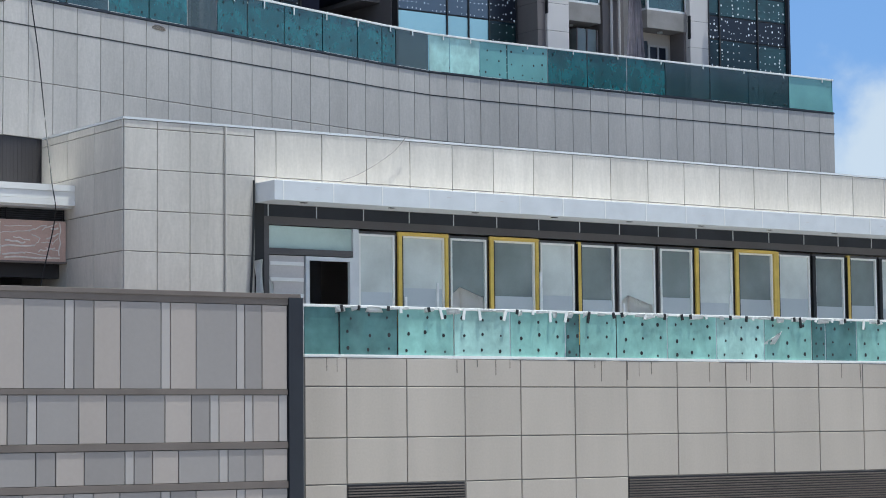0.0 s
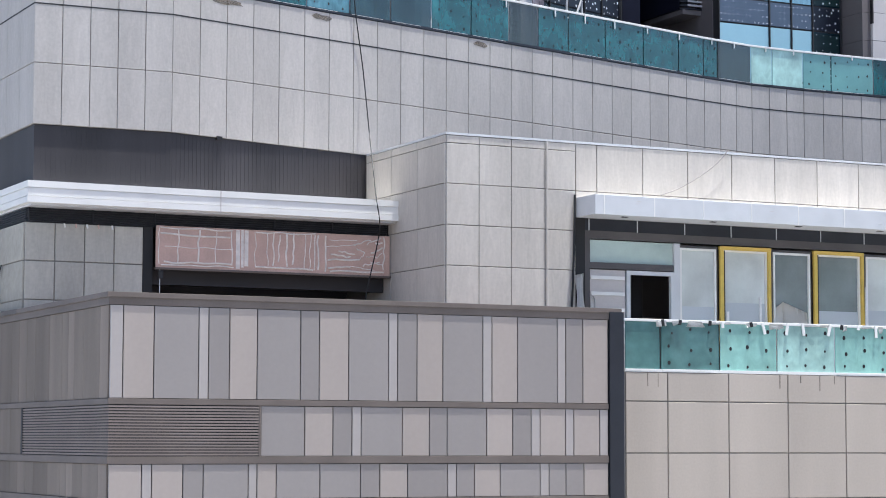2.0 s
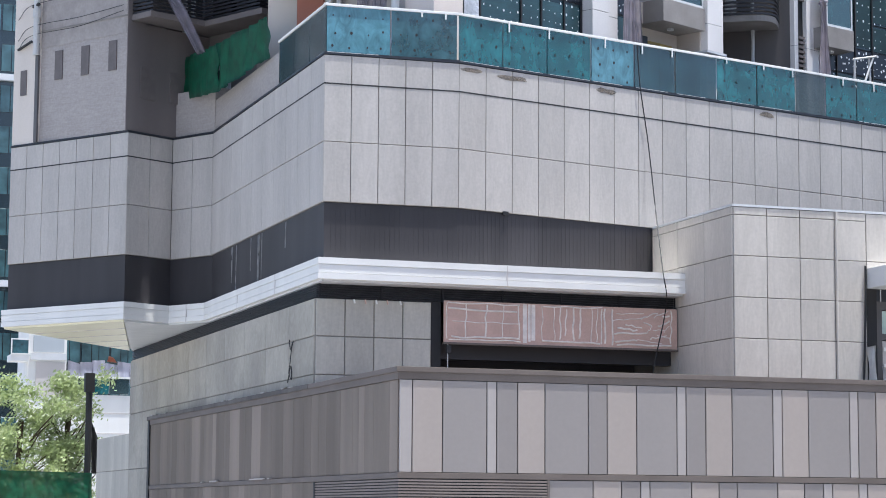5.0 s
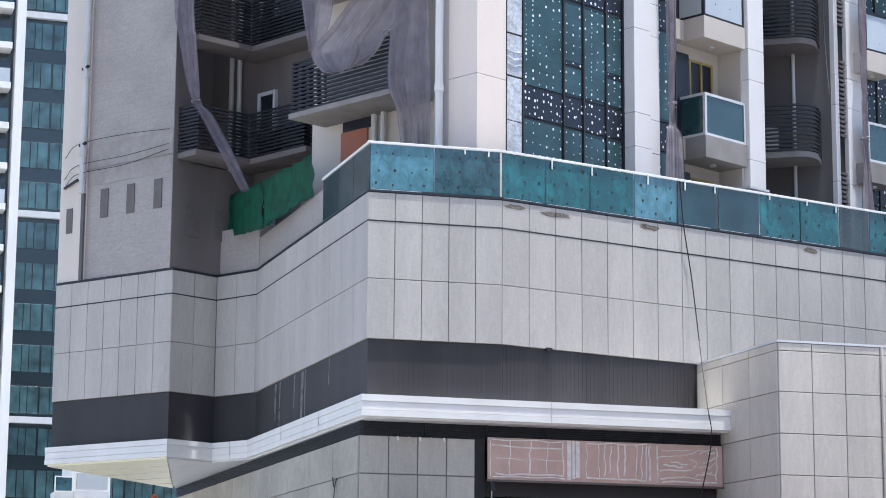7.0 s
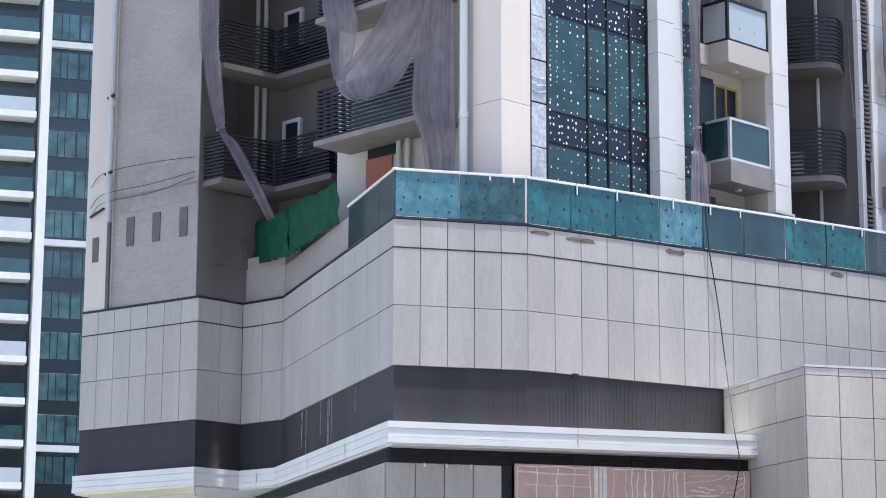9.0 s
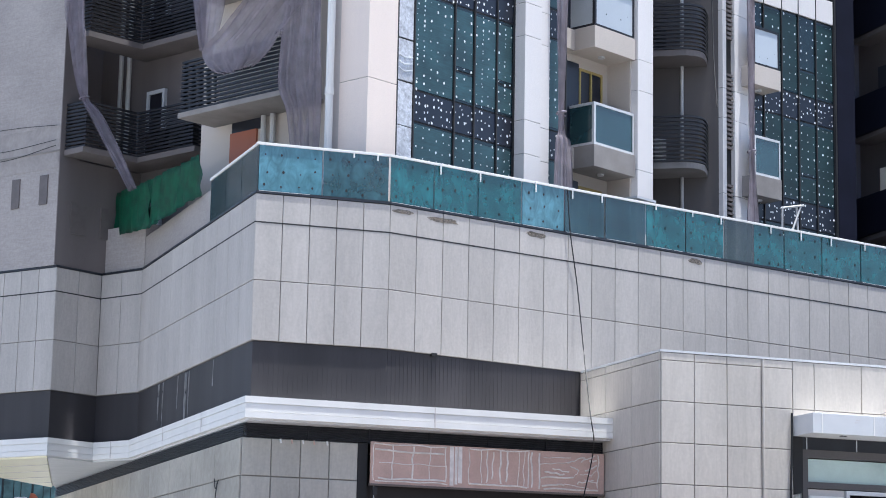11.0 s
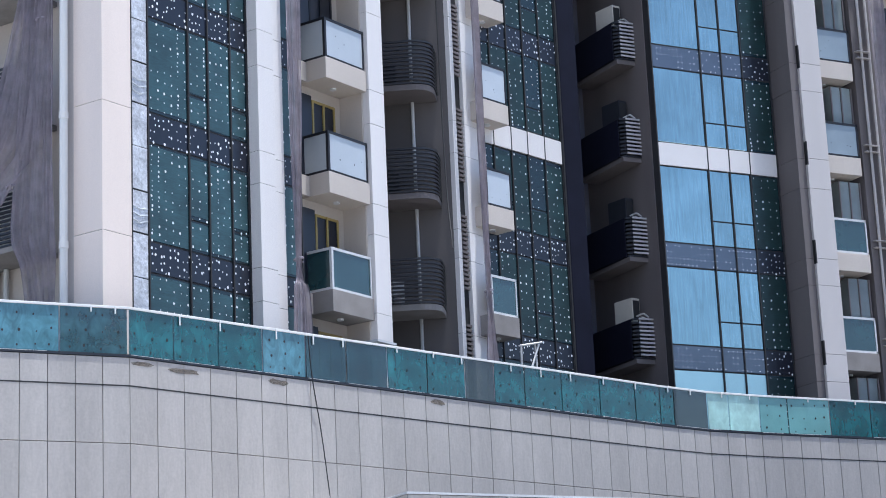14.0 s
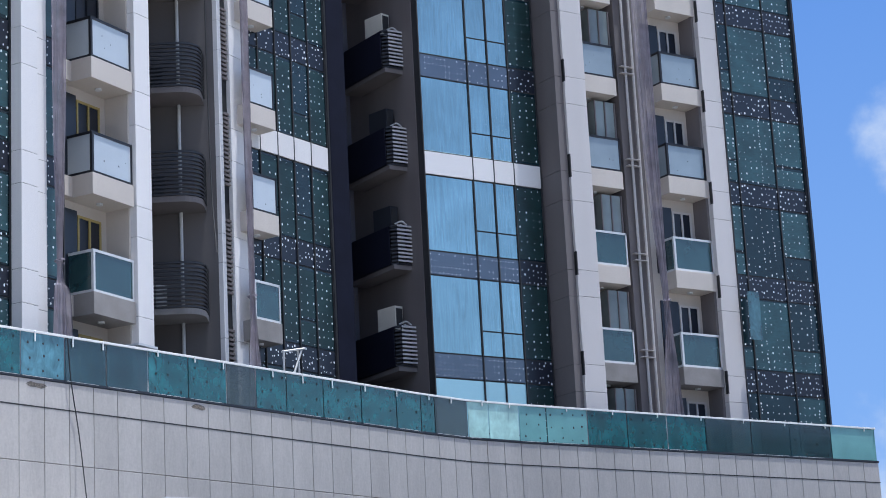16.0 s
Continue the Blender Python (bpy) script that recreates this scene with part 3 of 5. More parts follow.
# terrace wall with large beige panels and louvres
bw = part("terrace_wall", box(23.72, 60, 40.23, 40.5, 0, 7.5), STONE_BACK, podium)
cuts = [0, 1.06] + [1.06 + 1.57 * i for i in range(1, 22)]
clad((24.2, 40.23), (60.0, 40.23), [4.76, 5.76, 6.87, 7.5], cuts, BEIGE, bw, gap=0.028)
clad((24.2, 40.23), (60.0, 40.23), [2.4, 3.6, 4.76], cuts, BEIGE, bw, gap=0.028, pick=lambda r, c: None if r == 1 and (c in (1, 2) or 6 <= c <= 14) else BEIGE)
for x0, x1 in ((25.28, 28.38), (33.13, 47.2)):
    g = part("louvre", box(x0, x1, 40.22, 40.26, 3.62, 4.74), DARK, bw)
    for k in range(18):
        part("slat", box(x0, x1, 40.17, 40.22, 3.65 + k * 0.06, 3.68 + k * 0.06), BROWN, g)


# drips below the terrace rail
rnd = random.Random(51)
bm = bmesh.new()
for i in range(26):
    x, w, h = rnd.uniform(24.4, 46.0), rnd.uniform(0.006, 0.02), rnd.uniform(0.12, 0.5)
    bm_box(bm, x, x + w, 40.194, 40.199, 7.48 - h, 7.48)
tagged(part("drip_stains", bm, STAIN, bw), kind="stuff")


# ---- glass balustrades ----
def balustrade(name, label, p, q, cuts, z0, z1, mats, dots, clips, dot_mat, rail_mat, rail_r=0.035, back=0.05, seed=1):
    rnd = random.Random(seed)
    t = thing(name, label, "balustrade", "glass balustrades")
    L = span(p, q)
    for i, (a, b) in enumerate(zip(cuts, cuts[1:])):
        m = on_line(p, q, (a + b) / 2, (z0 + z1) / 2, -back)
        pane = new("pane", slab_mesh("pane", b - a - 0.04, z1 - z0 - 0.03, 0.02, mats[i % len(mats)], 0.003))
        pane.parent, pane.matrix_basis = t, m
        pane.visible_shadow = False
        if dots[i % len(dots)]:
            spots = []
            w, h = b - a, z1 - z0
            nx = max(2, round(w / (0.5 if z0 < 10 else 0.42)))
            for r in range(3):
                for c in range(nx):
                    spots.append(((c + 0.5) / nx * w - w / 2 + rnd.uniform(-0.05, 0.05), (r + 0.4) / 3 * h - h / 2 + rnd.uniform(-0.05, 0.05), rnd.uniform(0.7, 1.3)))
            ob = part("film_dots", stickers(spots, 0.034 if z0 < 10 else 0.025), dot_mat, pane, at=Matrix.Translation((0, -0.02, 0)))
            tagged(ob, kind="stuff")
    m = on_line(p, q, 0, 0, -back)
    for a, b in zip(cuts, cuts[1:]):
        if rnd.random() < 0.7:
            part("base_trim", box(a + 0.03, b - rnd.uniform(0.03, 0.4), -0.057, -0.05, z0 - 0.005, z0 + 0.03), WHITE, t, "", m)
    part("top_rail", box(-0.02, L + 0.02, -0.045, 0.035, z1 - 0.025, z1 + 0.035, 0.012), rail_mat, t, "", m)
    part("base_rail", box(0, L, -0.05, 0.03, z0 - 0.03, z0 + 0.035), rail_mat if z0 < 10 else NAVY, t, "", m)
    for s, k in clips:
        if z0 > 10:
            part("clip", box(s - 0.016, s + 0.016, -0.065, -0.045, z1 - 0.03 - k, z1 + 0.02), WHITE, t, "", m)
        else:
            part("clip", box(s - 0.035, s + 0.035, -0.07, -0.045, z1 - 0.02 - k, z1 + 0.03, 0.008), BLACK if rnd.random() < 0.6 else WHITE, t, "", m @ Matrix.Translation((s, 0, z1)) @ Matrix.Rotation(rnd.uniform(-0.3, 0.3), 4, "Y") @ Matrix.Translation((-s, 0, -z1)))
    return t


T, SL, DK, PL = RAIL_TEAL, RAIL_SLATE, RAIL_DARK, RAIL_PALE
rnd = random.Random(5)
balustrade("glass_balustrade", "teal glass balustrade with white rail on the podium edge", (12.5, 49.14), PA, even(4.11, 3), Z_TOP, Z_RAIL, [SL], [0], [], BLACK, WHITE)
balustrade("glass_balustrade", "teal glass balustrade with film and dark dots", PA, PD, [0.03, 1.5, span(PA, PD) - 0.03], Z_TOP, Z_RAIL, [RAIL_BLUE, RAIL_MID], [1, 1], [(2.2, 0.1), (2.75, 0.12)], BLACK, WHITE)
XS = [15.57, 16.74, 17.95, 19.19, 20.44, 21.66, 22.93, 24.2, 25.45, 26.45, 27.51, 28.84, 30.26, 31.62]
k = span(PD, K1) / (K1[0] - PD[0])
balustrade("glass_balustrade", "long teal glass balustrade with white rail and film", PD, K1, [(x - 15.57) * k for x in XS] + [span(PD, K1)], Z_TOP, Z_RAIL,
           [T, T, T, RAIL_BLUE, SL, SL, T, T, DK, T, T, T, T, T], [1, 1, 1, 1, 0, 0, 1, 1, 0, 1, 1, 1, 1, 1], [(1.3 * i + rnd.uniform(-0.3, 0.3), rnd.choice((0.1, 0.16, 0.2))) for i in range(1, 14)], BLACK, WHITE)
balustrade("glass_balustrade", "dark glass balustrade at the bend of the wall", K1, K2, [0, 0.55, span(K1, K2)], Z_TOP, Z_RAIL, [T, DK], [1, 0], [(0.3, 0.12), (1.2, 0.12)], BLACK, WHITE)
balustrade("glass_balustrade", "pale aqua glass balustrade at the bend of the wall", K2, K3, [0, 0.75, span(K2, K3)], Z_TOP, Z_RAIL, [MINT_LIGHT, MINT_LIGHT], [0, 0], [(0.5, 0.1), (1.5, 0.1)], BLACK, WHITE)
balustrade("glass_balustrade", "aqua and teal glass balustrade with white rail", K3, PR, [x - K3[0] for x in (36.3, 37.28, 38.77, 40.25, 41.77, 43.28, 45.11, 46.71, 48.45, 50.4)], Z_TOP, Z_RAIL,
           [PL, PL, T, T, T, SL, SL, SL, PL], [1, 1, 1, 1, 1, 0, 0, 1, 0], [(1.7 * i, 0.08) for i in range(1, 9)], BLACK, WHITE)
balustrade("glass_balustrade", "teal glass balustrade on the return edge", PR, (50.4, 54.5), even(4.05, 3), Z_TOP, Z_RAIL, [PL, T], [0], [], BLACK, WHITE)
M_ = RAIL_MINT
XL = [24.2, 25.1, 26.62, 28.14, 29.71, 31.31, 31.73, 32.84, 34.42, 36.0, 37.59, 39.22, 39.7, 40.81, 42.4, 44.0, 45.6, 47.2]
rnd = random.Random(9)
balustrade("glass_balustrade", "mint green glass balustrade with film, dots and clips", (24.2, 40.2), (47.2, 40.2), [x - 24.2 for x in XL], 7.53, 8.61, [RAIL_GREY, RAIL_GREY, M_, MINT_LIGHT, M_, RAIL_GREY, M_, M_, M_, MINT_LIGHT, M_, RAIL_GREY, RAIL_GREY, M_, M_, M_, M_], [0] + [1] * 20,
           [(0.95 + i * 0.53 + rnd.uniform(-0.2, 0.2), rnd.choice((0.06, 0.1, 0.22))) for i in range(42)], BLACK, WHITE)
rnd = random.Random(11)
tp = thing("film_tape", "loose white film and tape along the terrace rail", "film")
for i in range(46):
    x = 25.0 + i * 0.46 + rnd.uniform(-0.15, 0.15)
    w, h = rnd.uniform(0.06, 0.4), rnd.uniform(0.03, 0.14)
    part("tape_piece", drape([(x, 40.195, 8.62), (x + rnd.uniform(-0.05, 0.05), 40.195, 8.6 - h)], [(x + w, 40.195, 8.62), (x + w + rnd.uniform(-0.1, 0.1), 40.195, 8.6 - h * rnd.uniform(0.4, 1))], 4, 2, 1, 0.01, seed=i), FOIL, tp)
part("tape_piece", drape([(37.6, 40.215, 8.0), (37.5, 40.215, 7.95)], [(38.2, 40.215, 8.3), (37.9, 40.215, 7.95)], 5, 2, 1, 0.02), FOIL, tp)

# ---- the striped annex ----
annex = thing("striped_annex", "low annex clad in grey and rosy beige metal stripes", "building")
AY, AX = 39.64, 12.56
annex.matrix_basis = Matrix.Translation((0, 0, 6)) @ Matrix.Scale(0.975, 4) @ Matrix.Translation((0, 0, -6))
part("corner_post", box(23.44, 23.78, 39.56, 41.0, -0.2, 8.72), NAVY, annex, "dark blue-grey corner post")
core = part("core", box(AX + 0.03, 23.45, AY, 64.0, -0.2, 8.62), SEAM, annex)
part("coping", box(AX - 0.07, 23.74, AY - 0.065, 64.1, 8.70, 8.80, 0.01), BROWN, annex, "grey-brown metal coping")
part("coping_base", box(AX - 0.03, 23.44, AY - 0.042, 64.0, 8.56, 8.70), BROWN, annex)
for z0, z1 in ((6.68, 6.79), (5.56, 5.70), (4.74, 4.88), (3.5, 3.64)):
    part("band", box(AX - 0.03, 23.43, AY - 0.05, 64.0, z0, z1, 0.006), BROWN, annex)
P_, GA, GB, WH = PINK, GREY_A, GREY_B, PALE
R1 = [12.56, 12.82, 13.43, 14.33, 14.53, 14.96, 15.53, 16.44, 16.84, 17.47, 18.34, 18.54, 18.97, 19.55, 20.46, 20.67, 21.26, 22.2, 22.4, 22.81, 23.42]
C1_ = [WH, P_, GA, WH, GB, P_, GA, GB, P_, GA, WH, GB, P_, GA, WH, P_, GA, WH, GB, P_]
R2 = [15.62, 16.54, 17.14, 17.55, 17.75, 18.65, 19.25, 19.65, 20.55, 21.15, 21.58, 21.79, 22.39, 22.59, 23.21, 23.42]
C2_ = [GA, P_, GB, WH, GA, P_, GB, GA, P_, GB, WH, P_, WH, P_, WH]
R3 = [12.57, 13.22, 13.42, 14.04, 14.45, 15.37, 15.55, 15.95, 16.87, 17.74, 18.16, 18.77, 19.66, 19.86, 20.27, 20.86, 21.79, 22.0, 22.4, 22.83, 23.42]
C3_ = [P_, WH, P_, GB, GA, WH, P_, GA, GA, GB, P_, GB, WH, GB, P_, GA, WH, GA, GB, P_]
for zs, xs, cs in (([6.79, 8.56], R1, C1_), ([5.70, 6.68], R2, C2_), ([4.88, 5.56], R3, C3_), ([3.64, 4.74], R1, C1_[3:] + C1_[:3])):
    clad((0, AY), (60, AY), zs, xs, None, core, th=0.035, gap=0.02, pick=lambda r, c, cs=cs: cs[c])
rnd = random.Random(3)
side = [0.0]
while side[-1] < 24.2:
    side.append(side[-1] + rnd.choice((0.42, 0.62, 0.62, 0.9, 1.05)))
side[-1] = 24.3
# left side: mottled, darker copies of the front's grey, mid and rosy colours
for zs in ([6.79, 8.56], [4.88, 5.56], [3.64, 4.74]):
    clad((AX + 0.03, 64.0), (AX + 0.03, AY), zs, side, None, core, th=0.035, gap=0.01, pick=lambda r, c: (SIDE_GREY, SIDE_MID, SIDE_ROSY, SIDE_GREY, SIDE_MID)[(c * 3 + c // 4) % 5])
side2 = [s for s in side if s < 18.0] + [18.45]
clad((AX + 0.03, 64.0), (AX + 0.03, AY), [5.70, 6.68], side2, None, core, th=0.035, gap=0.01, pick=lambda r, c: (SIDE_MID, SIDE_GREY, SIDE_ROSY, SIDE_GREY, SIDE_MID)[(c * 3) % 5])
lv = part("louvre", prism([(AX + 0.01, AY - 0.01), (15.6, AY - 0.01), (15.6, AY + 0.03), (AX + 0.05, AY + 0.03), (AX + 0.05, 45.5), (AX + 0.01, 45.5)], 5.70, 6.68), SEAM, annex, "grey-brown louvre grille")
for i in range(17):
    z = 5.72 + i * 0.0565
    part("slat", prism([(AX - 0.02, AY - 0.05), (15.6, AY - 0.05), (15.6, AY), (AX + 0.03, AY), (AX + 0.03, 45.5), (AX - 0.02, 45.5)], z, z + 0.034), SLAT, lv)
part("louvre_edge", box(15.58, 15.62, AY - 0.06, AY, 5.7, 6.68), BROWN, annex)
part("end_joint", box(AX - 0.045, AX + 0.1, 63.8, 64.06, 0, 8.7), BLACK, annex)
part("coping_grime", box(AX - 0.078, AX + 0.05, 46.0, 64.05, 8.705, 8.806), GRIME, annex, "dirt-blackened coping edge")
rnd = random.Random(31)
for i in range(16):
    y, z = rnd.uniform(47, 63), rnd.choice((8.81, 8.81, 6.795))
    part("dried_mortar", box(AX - 0.09, AX - 0.02, y, y + rnd.uniform(0.15, 0.9), z - 0.01, z + rnd.uniform(0.012, 0.03), 0.004), PALE, annex, "dried mortar crumbs on the edge")
part("louvre_end", box(AX - 0.03, AX + 0.03, 45.48, 45.6, 5.7, 6.68), SEAM, annex)

# ---- the board under the canopy ----
board = thing("hoarding_board", "rosy brown board with white taped patterns under the canopy", "board")
part("panel", box(15.3, 20.88, 45.06, 45.12, 9.74, 10.66, 0.005), COPPER, board)
part("edge_strip", box(15.28, 20.9, 45.04, 45.14, 9.70, 9.745), BROWN, board)


def tape(x0, z0, x1, z1, w=0.03, wob=0.02, seed=0):
    r = random.Random(seed)
    pts = [(x0 + (x1 - x0) * i / 5 + r.uniform(-wob, wob), 45.055, z0 + (z1 - z0) * i / 5 + r.uniform(-wob, wob)) for i in range(6)]
    return tube(smooth_path(pts, 3), w / 2, 6)


B0 = 15.3
lines = [(0.05, 0.05, 0.05, 0.87), (0.1, 0.85, 1.75, 0.86), (0.15, 0.1, 1.75, 0.12), (0.2, 0.45, 1.75, 0.44), (0.5, 0.1, 0.5, 0.85), (0.95, 0.1, 0.98, 0.85), (1.35, 0.12, 1.4, 0.84), (1.75, 0.1, 1.75, 0.87), (0.1, 0.72, 1.7, 0.7)]
lines += [(2.3, 0.08, 2.3, 0.85), (2.3, 0.85, 3.75, 0.86), (2.3, 0.08, 3.7, 0.06), (2.6, 0.1, 2.58, 0.82), (2.85, 0.2, 2.88, 0.82), (3.2, 0.15, 3.22, 0.85), (3.45, 0.1, 3.5, 0.84), (3.72, 0.05, 3.74, 0.86), (3.8, 0.05, 3.8, 0.86)]
lines += [(4.1, 0.75, 4.75, 0.78), (4.3, 0.5, 4.72, 0.46), (4.1, 0.42, 4.6, 0.38), (5.0, 0.4, 5.3, 0.42), (4.9, 0.2, 5.3, 0.3), (5.2, 0.72, 5.4, 0.74), (5.25, 0.35, 5.38, 0.5), (2.72, 0.1, 2.74, 0.84), (3.05, 0.12, 3.04, 0.85), (3.6, 0.08, 3.62, 0.85), (0.12, 0.06, 1.8, 0.05)]
lines += [(3.98, 0.04, 4.0, 0.85), (4.0, 0.6, 4.7, 0.66), (4.7, 0.66, 5.1, 0.8), (4.05, 0.3, 4.8, 0.32), (4.8, 0.32, 4.95, 0.48), (4.95, 0.48, 4.75, 0.6), (4.05, 0.1, 4.6, 0.16), (4.6, 0.16, 5.2, 0.1), (5.0, 0.7, 5.35, 0.85), (5.1, 0.5, 5.4, 0.62), (5.1, 0.3, 5.4, 0.22), (5.42, 0.1, 5.44, 0.85), (4.1, 0.05, 5.42, 0.06)]
for i, (a, b, c, d) in enumerate(lines):
    part("tape_line", tape(B0 + a, 9.76 + b, B0 + c, 9.76 + d, 0.02 + 0.01 * (i % 3), seed=i), TAPE, board)
for i, (a, b) in enumerate(((1.84, 1.93), (1.96, 2.02), (2.04, 2.13))):
    part("tape_block", box(B0 + a, B0 + b, 45.05, 45.06, 9.78 + 0.03 * i, 10.64), TAPE, board, "pale taped strip")

# ---- cables and small hangings ----
cb = tagged(part("hanging_cable", tube(smooth_path([(20.46, 46.28, 17.0), (20.55, 46.3, 15.98), (20.77, 46.36, 14.69), (20.75, 45.9, 13.0), (20.3, 44.55, 11.5), (20.37, 44.5, 10.9), (20.44, 44.8, 10.4), (20.22, 44.85, 9.37), (20.0, 44.9, 8.0)]), 0.014, 6), BLACK, None), "thin black cable hanging down the podium wall", "cable")
tagged(part("roof_cable", tube(smooth_path([(28.19, 42.2, 12.74), (27.9, 42.2, 12.43), (27.43, 42.2, 12.1), (26.88, 42.2, 11.8), (26.34, 42.15, 11.6)]), 0.01, 6), CONCRETE, None), "thin pale cable sagging from the box coping", "cable")
tagged(part("post_cable", tube(smooth_path([(24.12, 42.22, 11.5), (24.1, 42.22, 10.4), (24.05, 42.22, 9.2), (23.98, 42.2, 8.4)]), 0.025, 6), BLACK, None), "black cable beside the window post", "cable")
wp = tagged(part("wall_pipe", tube([(23.42, 42.23, 12.66), (23.42, 42.23, 8.0)], 0.022, 8), BOX_STONE, None), "thin painted pipe down the box wall", "pipe")
wire = thing("tangled_wire", "tangle of black wire on the lower wall", "wire")
part("strand", tube(smooth_path([(12.36, 46.9, 9.75), (12.33, 46.95, 9.3), (12.35, 47.1, 9.1), (12.33, 46.8, 8.95), (12.34, 46.9, 9.25), (12.35, 47.2, 8.9)]), 0.012, 5), BLACK, wire)
part("strand", tube(smooth_path([(12.36, 46.8, 9.8), (12.34, 46.95, 9.62), (12.36, 47.15, 9.85)]), 0.012, 5), BLACK, wire)
pl = thing("pulley_hook", "small hook hanging at the opening post", "hook")
part("line", tube([(15.4, 45.1, 9.7), (15.4, 45.1, 8.6)], 0.012, 5), GREYWHITE, pl)
part("block", box(15.36, 15.46, 45.05, 45.12, 9.5, 9.68, 0.01), SEAM, pl)
for i, x in enumerate((13.25, 13.5, 13.75, 14.0, 14.3)):
    tagged(part("pipe_stub", tube([(x, 45.1, 10.61), (x + 0.02, 45.1, 10.52)], 0.02, 8), COPPER if i % 2 else WHITE, None), "short red and white pipe end below the louvre", "pipe", "pipe ends")

# lime runs on the dark band, stains below the coping, a chipped edge
rnd = random.Random(21)
for y, w, h in ((53.6, 0.10, 0.9), (53.1, 0.06, 1.1), (51.6, 0.05, 0.8), (50.9, 0.14, 1.15), (50.55, 0.07, 1.1), (48.3, 0.04, 0.6)):
    x, w = 12.493 + 0.00468 * (55.71 - y), w * 2
    part("lime_run", drape([(x, y, 12.66), (x, y + rnd.uniform(-0.05, 0.05), 12.66 - h)], [(x, y - w, 12.66), (x, y - w * 0.6, 12.66 - h)], 3, 4, 1, 0.002, (-1, 0, 0)), LIME, podium)
for k, z, w in ((0.35, 15.82, 0.6), (1.5, 15.78, 0.9), (4.2, 15.80, 0.7), (9.3, 15.8, 0.5)):
    m = on_line(PD, K1, k, z, 0.003)
    bm = bmesh.new()
    ring = [bm.verts.new((w * 0.5 * math.cos(t * 0.52) * rnd.uniform(0.7, 1.1), -0.002, 0.07 * math.sin(t * 0.52) * rnd.uniform(0.6, 1.3))) for t in range(12)]
    bm.faces.new(ring)
    bmesh.ops.solidify(bm, geom=list(bm.faces), thickness=0.003)
    part("stain", bm, STAIN, podium, "", m)
part("chipped_edge", box(-0.09, 0.06, -0.02, 0.04, -0.05, 0.03), BLACK, podium, "", on_line(PD, K1, 1.3, 12.7, 0.0))

# ---- the tower ----
FO, FE, FN = Vector((16.7, 46.55, 0)), Vector((0.891, 0.454, 0)), Vector((0.454, -0.891, 0))
FM = Matrix(((FE.x, -FN.x, 0, FO.x), (FE.y, -FN.y, 0, FO.y), (0, 0, 1, 0), (0, 0, 0, 1)))
LO = Vector((15.24, 45.8, 0))
LM = Matrix(((FN.x, FE.x, 0, LO.x), (FN.y, FE.y, 0, LO.y), (0, 0, 1, 0), (0, 0, 0, 1)))
IM = Matrix.Identity(4)
FLOORS = [25.38 + 3.15 * k for k in range(-3, 3)]
Z_LOW, Z_HIGH = 15.99, 36.0
tower = thing("tower_building", "tall residential tower with balconies and glass curtain walls", "building")


